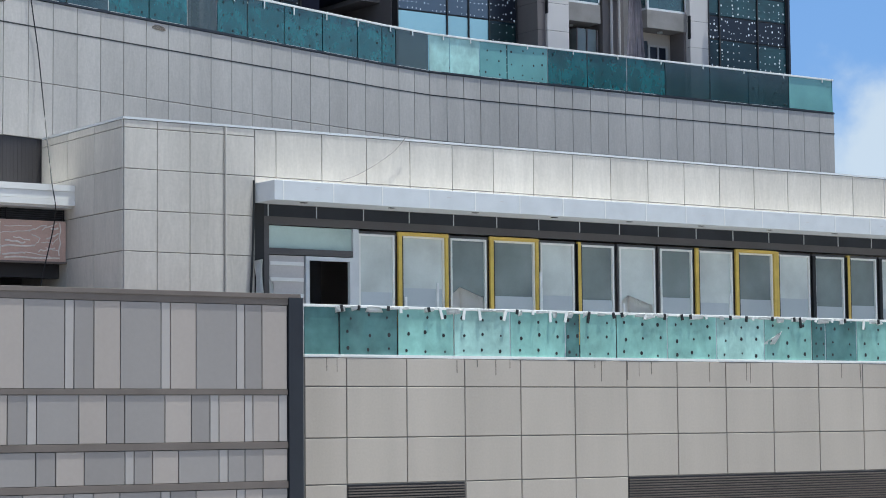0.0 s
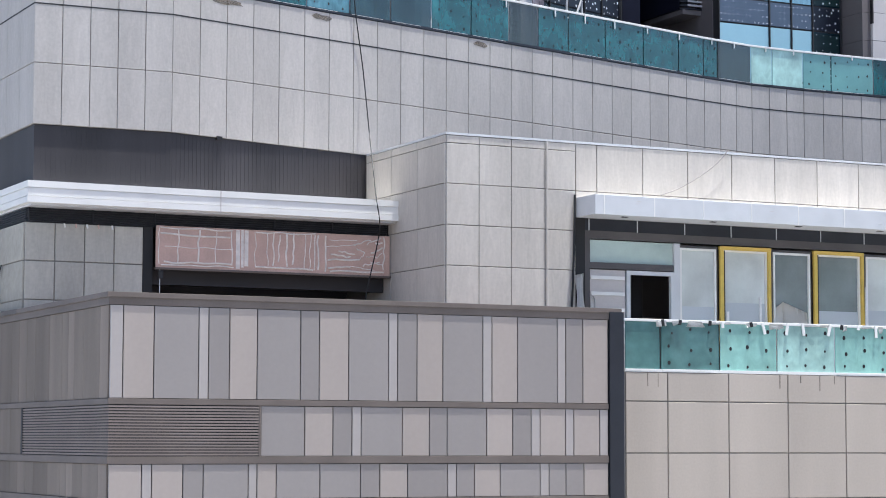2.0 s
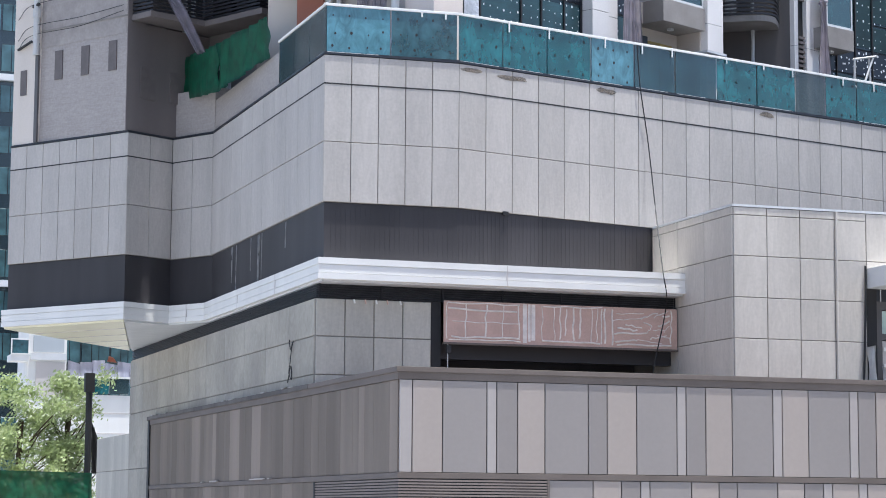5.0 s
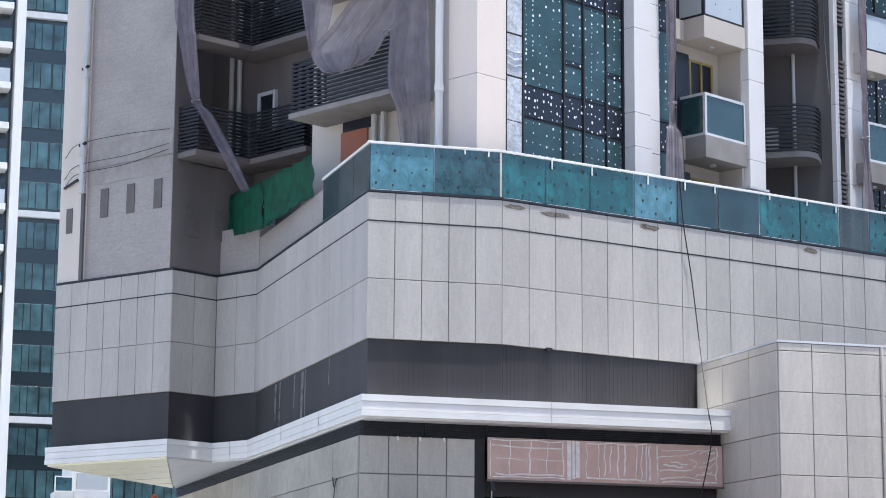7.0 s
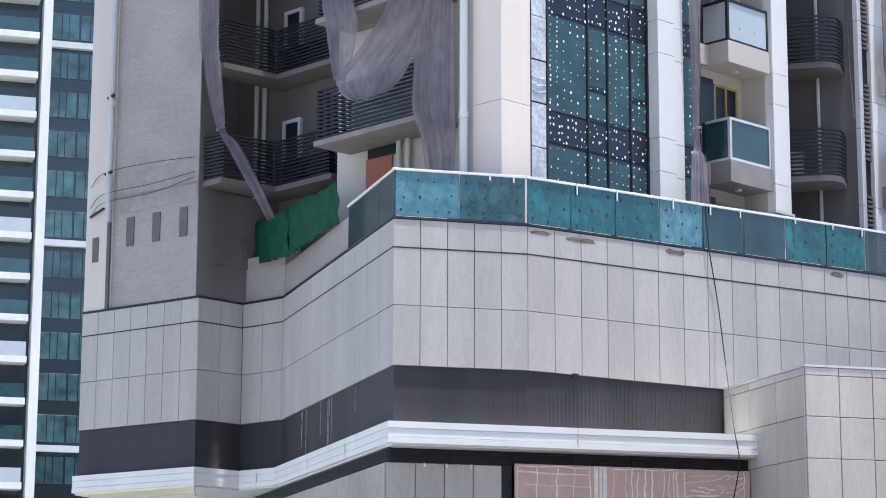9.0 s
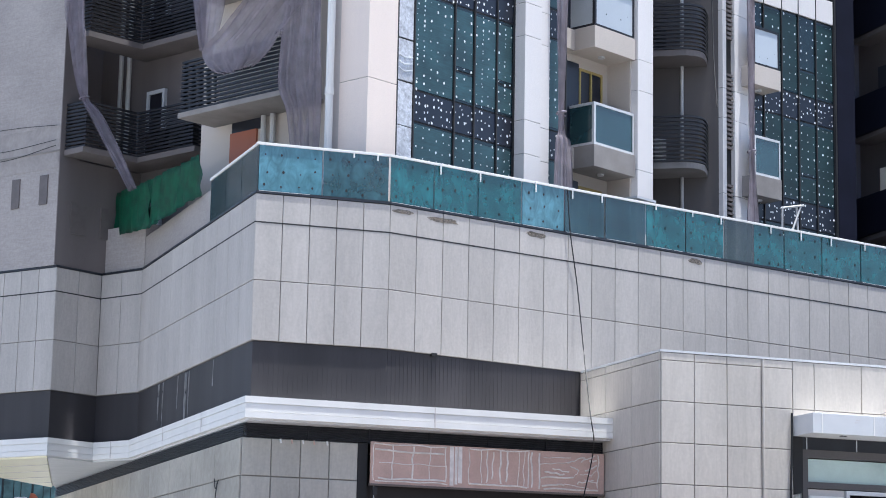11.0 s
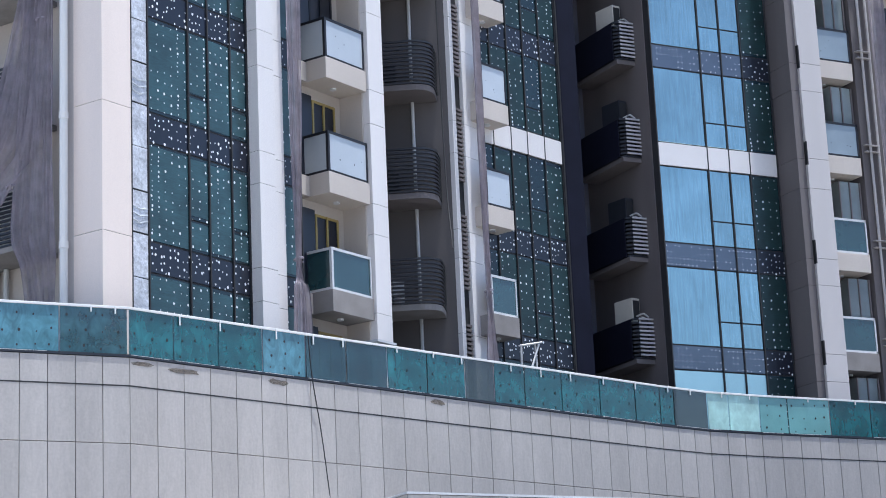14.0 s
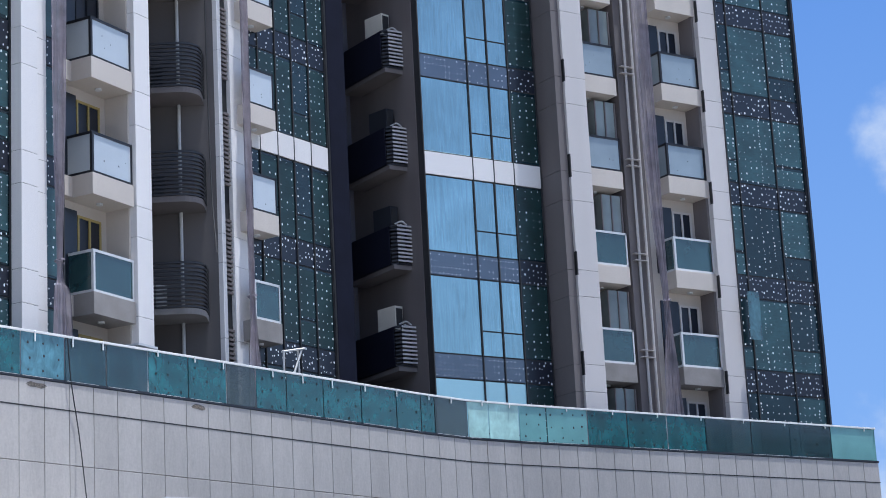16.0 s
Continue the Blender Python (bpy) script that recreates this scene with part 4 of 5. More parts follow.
def curtain(m, cols, mats, bands, white_at, seed, parent, open_cols=(), pale_cols=(), transom=(), film=True, under=None, cover=0.9):
    """A curtain wall in the plane y = 0 of m: panes, spandrels, mullions, sheets of film and stickers."""
    rnd = random.Random(seed)
    wall = part("curtain_wall", box(cols[0], cols[-1], 0.03, 0.3, Z_LOW, Z_HIGH), SEAM, parent, "", m)
    spots, chains = [], []
    for zf in FLOORS + [FLOORS[-1] + 3.15]:
        z0, z1 = zf - 0.76, zf
        white = abs(zf - white_at) < 0.1
        for c, (a, b) in enumerate(zip(cols, cols[1:])):
            if z1 > Z_LOW:
                ob = new("spandrel", slab_mesh("spandrel", b - a - 0.03, z1 - z0 - 0.05, 0.05 if white else 0.02, PILASTER if white else bands[c], 0.004))
                ob.parent, ob.matrix_basis = wall, pose((a + b) / 2, 0.03, (z0 + z1) / 2)
                if film and not white:
                    nx, wild = max(2, round((b - a) / 0.15)), c not in open_cols
                    for i in range(nx):
                        for j in range(4):
                            if rnd.random() < (0.75 if wild else 0.6):
                                k = rnd.choice((0.6, 0.7, 0.9, 1.2)) if wild else 0.55
                                q = 0.05 if wild else 0.012
                                spots.append((a + (i + 0.5) / nx * (b - a) + rnd.uniform(-q, q), z0 + 0.08 + j * 0.19 + rnd.uniform(-q, q), k))
            p0, p1 = max(zf, Z_LOW), zf + 3.15 - 0.76
            cuts = [p0, zf + 0.78, p1] if c in transom and zf + 0.78 > p0 + 0.1 else [p0, p1]
            for y0, y1 in zip(cuts, cuts[1:]):
                mm = mats[c]
                # reflected cloud is painted into the bottom panes as a pale colour
                if abs(zf - FLOORS[0]) < 0.1 and c in pale_cols:
                    mm = WALL_PALE
                covered = film and c not in open_cols and y1 - y0 > 0.5
                ob = new("pane", slab_mesh("pane", b - a - 0.04, y1 - y0 - 0.04, 0.015, (under or WALL_DEEP) if covered else mm, 0.004))
                ob.parent, ob.matrix_basis = wall, pose((a + b) / 2, 0.03, (y0 + y1) / 2)
                if covered and rnd.random() < cover:
                    h = y1 - y0 - rnd.choice((0.1, 0.14, 0.2))
                    ob = new("film_sheet", slab_mesh("film_sheet", b - a - 0.1, h, 0.004, mm, 0.001))
                    ob.parent, ob.matrix_basis = wall, pose((a + b) / 2 + rnd.uniform(-0.015, 0.015), 0.0145, (y0 + y1) / 2 + rnd.uniform(-0.02, 0.02), 0, rnd.uniform(-0.4, 0.4))
            if film and c not in open_cols:
                nx, nz = max(2, round((b - a) / 0.23)), 10
                for i in range(nx):
                    chain = rnd.random() < 0.12
                    for j in range(nz * (2 if chain else 1)):
                        z = zf + (j + 0.5) / (nz * (2 if chain else 1)) * 2.39
                        if z > Z_LOW and rnd.random() < 0.8:
                            spots.append((a + (i + 0.5) / nx * (b - a) + rnd.uniform(-0.02, 0.02), z + rnd.uniform(-0.03, 0.03), rnd.choice((0.45, 0.55, 0.65, 0.8, 1.1))))
    for c in cols:
        part("mullion", box(c - 0.018, c + 0.018, -0.03, 0.03, Z_LOW, Z_HIGH), SEAM, wall)
    if spots:
        tagged(part("sticker_film", stickers(spots, 0.028, 0.004, 5), STICKER, wall, at=pose(0, 0.009, 0)), kind="stuff")
    return wall


def pilaster(m, x0, x1, y0, y1, joints, parent=None, mat=None, gap=0.012):
    """A clad pier built of stacked casings."""
    p = part("pilaster", box(x0 + 0.02, x1 - 0.02, y0 + 0.02, y1, Z_LOW, Z_HIGH), SEAM, parent or tower, "", m)
    zs = [Z_LOW] + [z for z in joints if Z_LOW < z < Z_HIGH] + [Z_HIGH]
    for a, b in zip(zs, zs[1:]):
        part("casing", box(x0, x1, y0, y1 + 0.01, a + gap / 2, b - gap / 2, 0.006), mat or PILASTER, p)
    return p


def rack(name, m, path, z0, height, slats, parent, posts=True, floor_mat=None, deep=0.75):
    """A slatted plant rack: horizontal bars along a bent plan path, on a slab."""
    r = part(name, ribbon_bar(path, z0, z0 + 0.05, 0.03), RACK, parent, "charcoal slatted rack", m)
    for i in range(slats):
        z = z0 + 0.1 + i * (height - 0.12) / (slats - 1)
        part("slat", ribbon_bar(path, z, z + 0.055, 0.025), RACK, r)
    return r


def ribbon_bar(path, z0, z1, t):
    """A flat bar that follows a plan path."""
    a = [Vector((p[0], p[1])) for p in path]
    bm = bmesh.new()
    quads = []
    for i, p in enumerate(a):
        d = (a[min(i + 1, len(a) - 1)] - a[max(i - 1, 0)]).normalized()
        n = Vector((-d.y, d.x)) * t
        quads.append([bm.verts.new((*(p + n), z0)), bm.verts.new((*(p - n), z0)), bm.verts.new((*(p - n), z1)), bm.verts.new((*(p + n), z1))])
    for r, s in zip(quads, quads[1:]):
        for j in range(4):
            bm.faces.new((r[j], r[(j + 1) % 4], s[(j + 1) % 4], s[j]))
    bm.faces.new(quads[0])
    bm.faces.new(quads[-1][::-1])
    return bm


def balcony(m, x0, x1, y0, y1, zf, parent, raw=False, side=True, teal=False, frosted=None):
    """A balcony on floor zf: slab with fascia, glass on the front and the left side, posts and rails."""
    b = part("balcony", box(x0 - 0.06, x1, y0 - 0.06, y1, zf - 0.62, zf - 0.04, 0.01), CONCRETE if raw else CREAM, parent, "", m)
    g = BALC_TEAL if raw or teal else (frosted or FROST)
    fr = GREYWHITE if raw or teal else RACK
    part("front_glass", box(x0 + 0.04, x1 - 0.03, y0, y0 + 0.02, zf + 0.02, zf + 1.03), g, b)
    if side:
        part("side_glass", box(x0, x0 + 0.02, y0 + 0.04, y1, zf + 0.02, zf + 1.03), g, b)
    part("front_rail", box(x0, x1, y0 - 0.02, y0 + 0.045, zf + 1.02, zf + 1.09), fr, b)
    part("base_rail", box(x0, x1, y0 - 0.02, y0 + 0.045, zf - 0.04, zf + 0.035), fr, b)
    if side:
        part("side_rail", box(x0 - 0.02, x0 + 0.045, y0, y1, zf + 1.02, zf + 1.09), fr, b)
        part("side_base_rail", box(x0 - 0.02, x0 + 0.045, y0, y1, zf - 0.04, zf + 0.035), fr, b)
    part("post", box(x0 - 0.025, x0 + 0.05, y0 - 0.025, y0 + 0.05, zf - 0.04, zf + 1.08), fr, b)
    part("end_post", box(x1 - 0.05, x1, y0 - 0.02, y0 + 0.05, zf - 0.04, zf + 1.08), fr, b)
    if not (raw or teal):
        r = random.Random(int(zf * 10 + x0))
        spots = [(r.uniform(x0 + 0.2, x1 - 0.15), zf + r.uniform(0.1, 0.7), r.uniform(0.5, 1.3)) for _ in range(3)]
        tagged(part("film_specks", stickers(spots, 0.016, 0.003, 5), SEAM, b, at=pose(0, y0, 0)), kind="stuff")
    part("ceiling_lamp", prism([((x0 + x1) / 2 + 0.09 * math.cos(k * 0.785), (y0 + y1) / 2 + 0.09 * math.sin(k * 0.785)) for k in range(8)], zf - 0.67, zf - 0.62), GREYWHITE, b)
    return b


def glazed_door(m, x0, x1, y, z0, z1, parent, frame_mat):
    d = part("balcony_door", frame_ring(x0, x1, z0, z1, 0.065, y - 0.06, y), frame_mat, parent, "", m)
    part("pane", box(x0 + 0.065, x1 - 0.065, y - 0.03, y - 0.02, z0 + 0.065, z1 - 0.065), WALL_BAND, d)
    part("mullion", box((x0 + x1) / 2 - 0.03, (x0 + x1) / 2 + 0.03, y - 0.07, y, z0, z1), frame_mat, d)
    return d


def net(name, label, bm, knots=()):
    t = thing(name, label, "net", "hanging nets")
    part("cloth", bm, NET, t)
    for k in knots:
        x, y, z = k
        part("tie", tube([(x + 0.12 * math.cos(q * 0.9), y + 0.1 * math.sin(q * 0.9), z + 0.015 * q) for q in range(8)], 0.03, 6), NET, t)
    return t


# first section: wide pier, film-covered corner strip, curtain wall
part("core", prism([(*(FO + FE * a - FN * b).xy,) for a, b in ((1.6, 0.35), (4.7, 0.35), (4.7, 1.5), (8.4, 1.5), (9.0, 4.2), (12.3, 4.2), (14.0, 0.35), (18.4, 0.35), (18.4, 6.0), (18.4, 14), (1.6, 14))], Z_LOW, Z_HIGH + 14), TAUPE, tower)
P1J = [19.06 + 3.1 * k for k in range(-1, 6)]
pilaster(FM, -1.64, -0.66, -0.02, 0.9, P1J, mat=WARM_PIER)
part("pier_return", box(-1.3, -0.9, 0.0, 0.5, Z_LOW, Z_HIGH), PIER_GREY, tower, "", LM)
part("downpipe", tube([LM @ Vector((-1.0, -0.22, z)) for z in (Z_LOW, Z_HIGH)], 0.095, 12), WHITE, tower, "white round downpipe")
for z in (16.6, 18.75, 21.85, 24.95):
    part("pipe_sleeve", tube([LM @ Vector((-1.0, -0.22, z)), LM @ Vector((-1.0, -0.22, z + 0.16))], 0.115, 12), WHITE, tower)
film = part("film_strip", box(-0.66, -0.1, 0.02, 0.3, Z_LOW, Z_HIGH), SEAM, tower, "pale film-covered panel strip", FM)
rnd = random.Random(41)
for k in range(18):
    z = 16.05 + k * 1.05
    ob = new("film_sheet", slab_mesh("film_sheet", 0.5, 1.03 if k % 3 else 0.98, 0.02, CRINKLE, 0.006))
    ob.parent, ob.matrix_basis = film, pose(-0.38, 0.02, z + 0.52, rnd.uniform(-0.6, 0.6), rnd.uniform(-0.5, 0.5))
    if k % 3 == 0:
        for q in range(3):
            part("film_crease", tube([(-0.62, -0.006, z + 0.3 + q * 0.16), (-0.4, -0.01, z + 0.24 + q * 0.17), (-0.14, -0.006, z + 0.32 + q * 0.15)], 0.009, 5), FROST, film)
part("edge_gasket", box(-0.69, -0.655, -0.03, 0.1, Z_LOW, Z_HIGH), SEAM, tower, "", FM)
curtain(FM, [-0.1, 1.31, 2.02, 2.85, 3.48], [WALL_FILM] * 4, [WALL_BAND] * 4, 99, 2, tower, transom=(1, 3), cover=1.0)
P2J = [25.19, 24.23, 22.0, 21.16, 19.02, 18.17, 28.3, 27.4, 31.4, 30.5]
P2J.sort()
pilaster(FM, 3.5, 4.12, -0.35, 0.4, P2J)
pilaster(FM, 4.14, 4.72, -0.12, 0.4, P2J)
curtain(FM, [4.74, 5.5], [WALL_FILM], [WALL_BAND], 99, 4, tower)
# balconies between the piers
part("recess_wall", box(5.5, 8.4, 0.85, 1.5, Z_LOW, Z_HIGH), CREAM, tower, "", FM)
part("recess_cheek", box(8.3, 8.42, 0.1, 0.86, Z_LOW, Z_HIGH), CREAM, tower, "", FM)
for zf in FLOORS:
    if zf > 18:
        balcony(FM, 6.67, 8.32, 0.0, 0.85, zf, tower, raw=zf < 20)
        part("soffit_slab", box(5.5, 8.3, 0.6, 0.86, zf - 0.6, zf - 0.06), CREAM, tower, "", FM)
    glazed_door(FM, 7.05, 8.02, 0.85, max(zf, Z_LOW), zf + 2.2, tower, OCHRE if zf < 25 else RACK)
    part("side_light", box(5.9, 7.03, 0.8, 0.85, max(zf, Z_LOW), zf + 2.3), WALL_BAND, tower, "", FM)
pilaster(FM, 8.36, 9.02, -0.12, 0.5, [z - 0.35 for z in P2J])
# grey recess with rounded racks
GW = (Vector((12.25, 0.05)), Vector((-0.49, 0.87)))
g0, g1 = GW[0], GW[0] + GW[1] * 6.0
# darker copy of the taupe, with the recess's shade in the colour
part("recess_side_wall", prism([(g1.x, g1.y), (g0.x, g0.y), (12.4, 0.4), (12.4, 6.0)], Z_LOW, Z_HIGH), SHADED_TAUPE, tower, "", FM)
part("recess_back_wall", box(8.9, 12.4, 4.3, 4.6, Z_LOW, Z_HIGH), SHADED_TAUPE, tower, "", FM)
for zf in FLOORS:
    if zf < 18:
        continue
    w, nn = GW[1], Vector((-0.87, -0.49))
    pth = [g0 + w * 0.3]
    for k in range(9):
        a = k / 8 * math.pi / 2
        pth.append(g0 + w * (0.3 + 0.55 * (1 - math.cos(a))) + nn * (0.65 + 0.6 * math.sin(a)))
    pth.append(g0 + w * 3.6 + nn * 1.25)
    rk = rack("condenser_rack", FM, [(p.x, p.y) for p in pth], zf + 0.28, 1.25, 11, tower)
    part("rack_slab", prism([(p.x, p.y) for p in pth] + [((g0 + w * 3.6).x, (g0 + w * 3.6).y)], zf + 0.1, zf + 0.27), CONCRETE if zf < 20 else TAUPE, rk)
    ac = thing("air_conditioner", "white air conditioner unit behind the rack slats", "air conditioner", "air conditioners", at=FM @ pose(*(g0 + w * 1.7 + nn * 0.6), zf + 0.28, 0, 0, 60))
    part("casing", box(-0.42, 0.42, -0.17, 0.17, 0.0, 0.72, 0.02), RACK if zf > 20 else GREYWHITE, ac)
    part("fan_grille", tube([(-0.1, -0.19, 0.36), (-0.1, -0.165, 0.36)], 0.27, 16), SEAM, ac)
part("downpipe", tube([(*(g0 + GW[1] * 1.0 + Vector((-0.87, -0.49)) * 0.1), z) for z in (Z_LOW, Z_HIGH)], 0.05, 8), STEEL, tower, "", FM)
tagged(part("hanging_cable", tube(smooth_path([FM @ Vector(p) for p in ((12.1, 0.2, 30.0), (12.0, 0.1, 26.0), (11.8, -0.1, 22.8), (11.4, -0.5, 20.9))]), 0.018, 6), SEAM, None), "dark cable hanging along the recessed wall", "cable")
# pier with the louvred slot
pilaster(FM, 12.25, 12.42, -0.1, 0.3, [z - 0.3 for z in P2J], mat=PILASTER)
slot = part("louvred_slot", box(12.42, 12.82, 0.03, 0.3, Z_LOW, Z_HIGH), BLACK, tower, "", FM)
for zf in FLOORS:
    for i in range(17):
        z = zf - 2.2 + i * 0.13
        if z > Z_LOW:
            part("louvre_blade", box(12.43, 12.81, -0.04, 0.05, z, z + 0.07), TAUPE, slot)
pilaster(FM, 12.82, 13.62, -0.1, 0.5, [z - 0.3 for z in P2J])
# second curtain wall, turned a little
C2 = Matrix.Translation((29.0, 52.86, 0)) @ Matrix.Rotation(math.atan2(1.24, 3.22), 4, "Z")
# the darker film colour stands in for dark surroundings reflected in this wall
curtain(C2, [-0.3, 0.55, 1.35, 2.1, 2.9, 3.72], [WALL_GREEN] * 5, [WALL_BAND] * 5, 25.38, 7, tower, transom=(1, 3), cover=0.8)
for zf in FLOORS:
    if zf > 18:
        balcony(C2, -0.6, 0.5, -0.6, 0.0, zf + 0.3, tower, raw=zf < 20, side=False)
part("edge_gasket", box(3.72, 3.8, -0.05, 0.3, Z_LOW, Z_HIGH), BLACK, tower, "", C2)
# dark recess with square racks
# these walls hold the bluish shade of the hollow in their colour
part("dark_recess_back", box(32.6, 35.6, 57.3, 57.6, Z_LOW, Z_HIGH), SHADED_BLUE_GREY, tower)
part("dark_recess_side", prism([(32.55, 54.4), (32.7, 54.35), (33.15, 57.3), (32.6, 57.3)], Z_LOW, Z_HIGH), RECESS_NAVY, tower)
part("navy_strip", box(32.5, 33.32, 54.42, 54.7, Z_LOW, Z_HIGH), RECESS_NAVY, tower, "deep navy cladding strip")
part("dark_recess_wall", box(35.42, 35.62, 53.35, 57.3, Z_LOW, Z_HIGH), SHADED_BLUE_GREY, tower)
for k in range(-3, 3):
    z = 25.08 + 3.15 * k
    if z < 18:
        continue
    rk = rack("condenser_rack", IM, [(35.42, 54.1), (34.72, 54.1), (34.62, 54.2), (34.6, 56.6), (35.42, 56.6)], z, 1.22, 10, tower)
    # pale copies of the bars paint the light on the rack's front
    for i in range(10):
        zz = z + 0.1 + i * 0.122
        part("front_bar", box(34.74, 35.42, 54.04, 54.075, zz, zz + 0.055), RACK_LIT, rk)
    for x in (34.73, 35.05, 35.38):
        part("rack_post", box(x, x + 0.03, 54.07, 54.1, z, z + 1.26), RACK, rk)
    part("rack_slab", box(34.6, 35.42, 54.1, 56.6, z - 0.14, z), TAUPE, rk)
    part("side_sheet", box(34.545, 34.565, 54.22, 56.6, z + 0.02, z + 1.22), RECESS_NAVY, rk)
    high = k in (-2, 1)
    ac = thing("air_conditioner", "ivory air conditioner standing on the corner rack" if high else "dark air conditioner standing on the corner rack", "air conditioner", "air conditioners", at=pose(34.95, 55.0, z + 1.26, 0, 0, -80))
    part("casing", box(-0.4, 0.4, -0.16, 0.16, 0.0, 0.74, 0.02), IVORY if high else NAVY, ac)
    part("side_panel", box(0.4, 0.42, -0.12, 0.12, 0.08, 0.66), SEAM, ac)
    for q in (-0.3, 0.25):
        part("foot", box(q, q + 0.06, -0.17, 0.17, -0.04, 0.0), RACK, ac)
    tagged(part("coolant_pipe", tube(smooth_path([(35.33, 54.3, z + 3.0), (35.33, 54.3, z + 1.5), (35.25, 54.3, z + 1.36), (35.1, 54.35, z + 1.46), (34.95, 54.5, z + 1.4)]), 0.028, 6), STEEL, None), "white insulated pipe beside the air conditioner", "pipe", "coolant pipes")
    tagged(part("coolant_pipe", tube(smooth_path([(35.36, 54.2, z + 1.75), (35.3, 54.2, z + 1.3), (35.2, 54.25, z + 1.28), (35.0, 54.3, z + 1.34)]), 0.022, 6), STEEL, None), "white insulated pipe looped over the rack", "pipe", "coolant pipes")
net("hanging_sheet", "grey net hanging in the dark recess", drape([(33.45, 55.6, 36.0), (33.5, 55.6, 26.0), (33.6, 55.4, 20.9), (33.5, 55.6, 16.0)], [(33.9, 55.5, 36.0), (33.8, 55.5, 26.0), (33.75, 55.4, 20.9), (33.85, 55.5, 16.0)], 12, 6, 3, 0.05, seed=4))
# blue curtain wall
part("blue_wall_core", box(35.25, 39.7, 53.5, 62.0, Z_LOW, Z_HIGH + 14), TAUPE, tower)
curtain(pose(0, 53.2, 0), [35.28, 37.07, 37.86, 38.63, 39.66], [WALL_SKY, WALL_SKY, WALL_SKY, WALL_GREEN], [SKY_BAND, SKY_BAND, SKY_BAND, WALL_BAND], 25.38, 9, tower, open_cols=(0, 1, 2), pale_cols=(0, 1, 2), transom=(1, 2))
# right section
P5J = [z - 0.2 for z in P2J]
pilaster(IM, 39.72, 40.02, 52.2, 53.6, P5J, mat=TAUPE)
pilaster(IM, 40.02, 40.85, 52.1, 53.6, P5J, mat=PIER_GREY)
part("right_back_wall", box(40.8, 46.0, 53.7, 54.0, Z_LOW, Z_HIGH + 14), CREAM, tower)
part("balcony_back_wall", box(43.55, 45.76, 52.98, 53.7, Z_LOW, Z_HIGH), CREAM, tower)
part("right_core", box(40.0, 49.95, 54.0, 70.0, Z_LOW, Z_HIGH + 14), TAUPE, tower)
for zf in FLOORS:
    if zf > 18:
        balcony(IM, 41.0, 42.45, 52.6, 53.7, zf, tower, raw=zf < 20, teal=zf < 23, side=False, frosted=FROST_GREY)
        balcony(IM, 44.15, 45.75, 52.3, 52.98, zf, tower, raw=zf < 20, teal=zf < 23, frosted=FROST_GREY)
    glazed_door(IM, 44.7, 45.5, 52.98, max(zf, Z_LOW), zf + 2.15, tower, PIER_GREY)
    part("side_light", box(43.95, 44.68, 52.94, 52.98, max(zf, Z_LOW), zf + 2.25), WALL_BAND, tower)
    bw = part("bay_window", box(41.75, 42.6, 52.9, 53.7, max(zf + 1.1, Z_LOW), zf + 2.4), PANE_DARK, tower, "grey bay window behind a net")
    for k in range(3):
        x = 41.75 + k * 0.4
        part("window_bar", box(x, x + 0.045, 52.86, 52.9, max(zf + 1.1, Z_LOW), zf + 2.4), TAUPE, bw)
    part("bay_recess", box(41.0, 41.75, 53.55, 53.7, max(zf, Z_LOW), zf + 2.4), WALL_BAND, tower)
part("mid_pier", box(42.7, 43.55, 52.75, 53.7, Z_LOW, Z_HIGH), TAUPE, tower)
for zf in FLOORS:
    if zf - 0.2 > Z_LOW:
        part("pier_slit", box(40.01, 40.05, 52.085, 52.2, zf - 0.6, zf + 0.15), BLACK, tower)
        part("pier_slit", box(45.74, 45.775, 52.085, 52.2, zf - 0.85, zf - 0.1), BLACK, tower)
        for q in range(2):
            part("pipe_bracket", box(42.78, 43.3, 52.6, 52.76, zf + 0.25 + q * 0.22, zf + 0.275 + q * 0.22), PIER_GREY, tower)
part("downpipe", tube([(43.3, 52.66, Z_LOW), (43.3, 52.66, Z_HIGH)], 0.04, 8), PIER_GREY, tower)
part("mid_pier_pipe", tube([(43.0, 52.68, Z_LOW), (43.0, 52.68, Z_HIGH)], 0.045, 8), PIER_GREY, tower)
pilaster(IM, 45.75, 46.52, 52.1, 53.7, P5J, mat=PIER_GREY)
part("pier_cheek", box(45.66, 45.76, 52.3, 53.7, Z_LOW, Z_HIGH), TAUPE, tower)
curtain(pose(0, 52.1, 0), [46.54, 47.0, 48.66, 49.95], [WALL_FILM] * 3, [WALL_BAND] * 3, 99, 12, tower, transom=(0, 2), cover=0.7)
part("edge_fin", box(49.95, 50.03, 52.0, 54.2, Z_LOW, Z_HIGH), NAVY, tower)
tagged(part("ajar_pane", box(46.6, 47.1, 51.75, 51.78, 20.0, 21.6), RAIL_MID, tower), "blue pane standing ajar")

# left wing of the tower
part("left_core", box(-6.7, -0.1, 0.9, 2.6, Z_LOW, Z_HIGH + 14), CREAM, tower, "cream rendered wall", LM)
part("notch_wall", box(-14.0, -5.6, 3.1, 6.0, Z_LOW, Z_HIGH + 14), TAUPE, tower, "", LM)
blk = part("left_block", prism([(-16.0, -0.15), (-11.65, 0.30), (-11.65, 0.9), (-13.6, 0.9), (-13.6, 3.2), (-16.0, 9.0)], Z_LOW, Z_HIGH + 14), TOWER_TILE, tower, "grey-beige tiled end wall", LM)
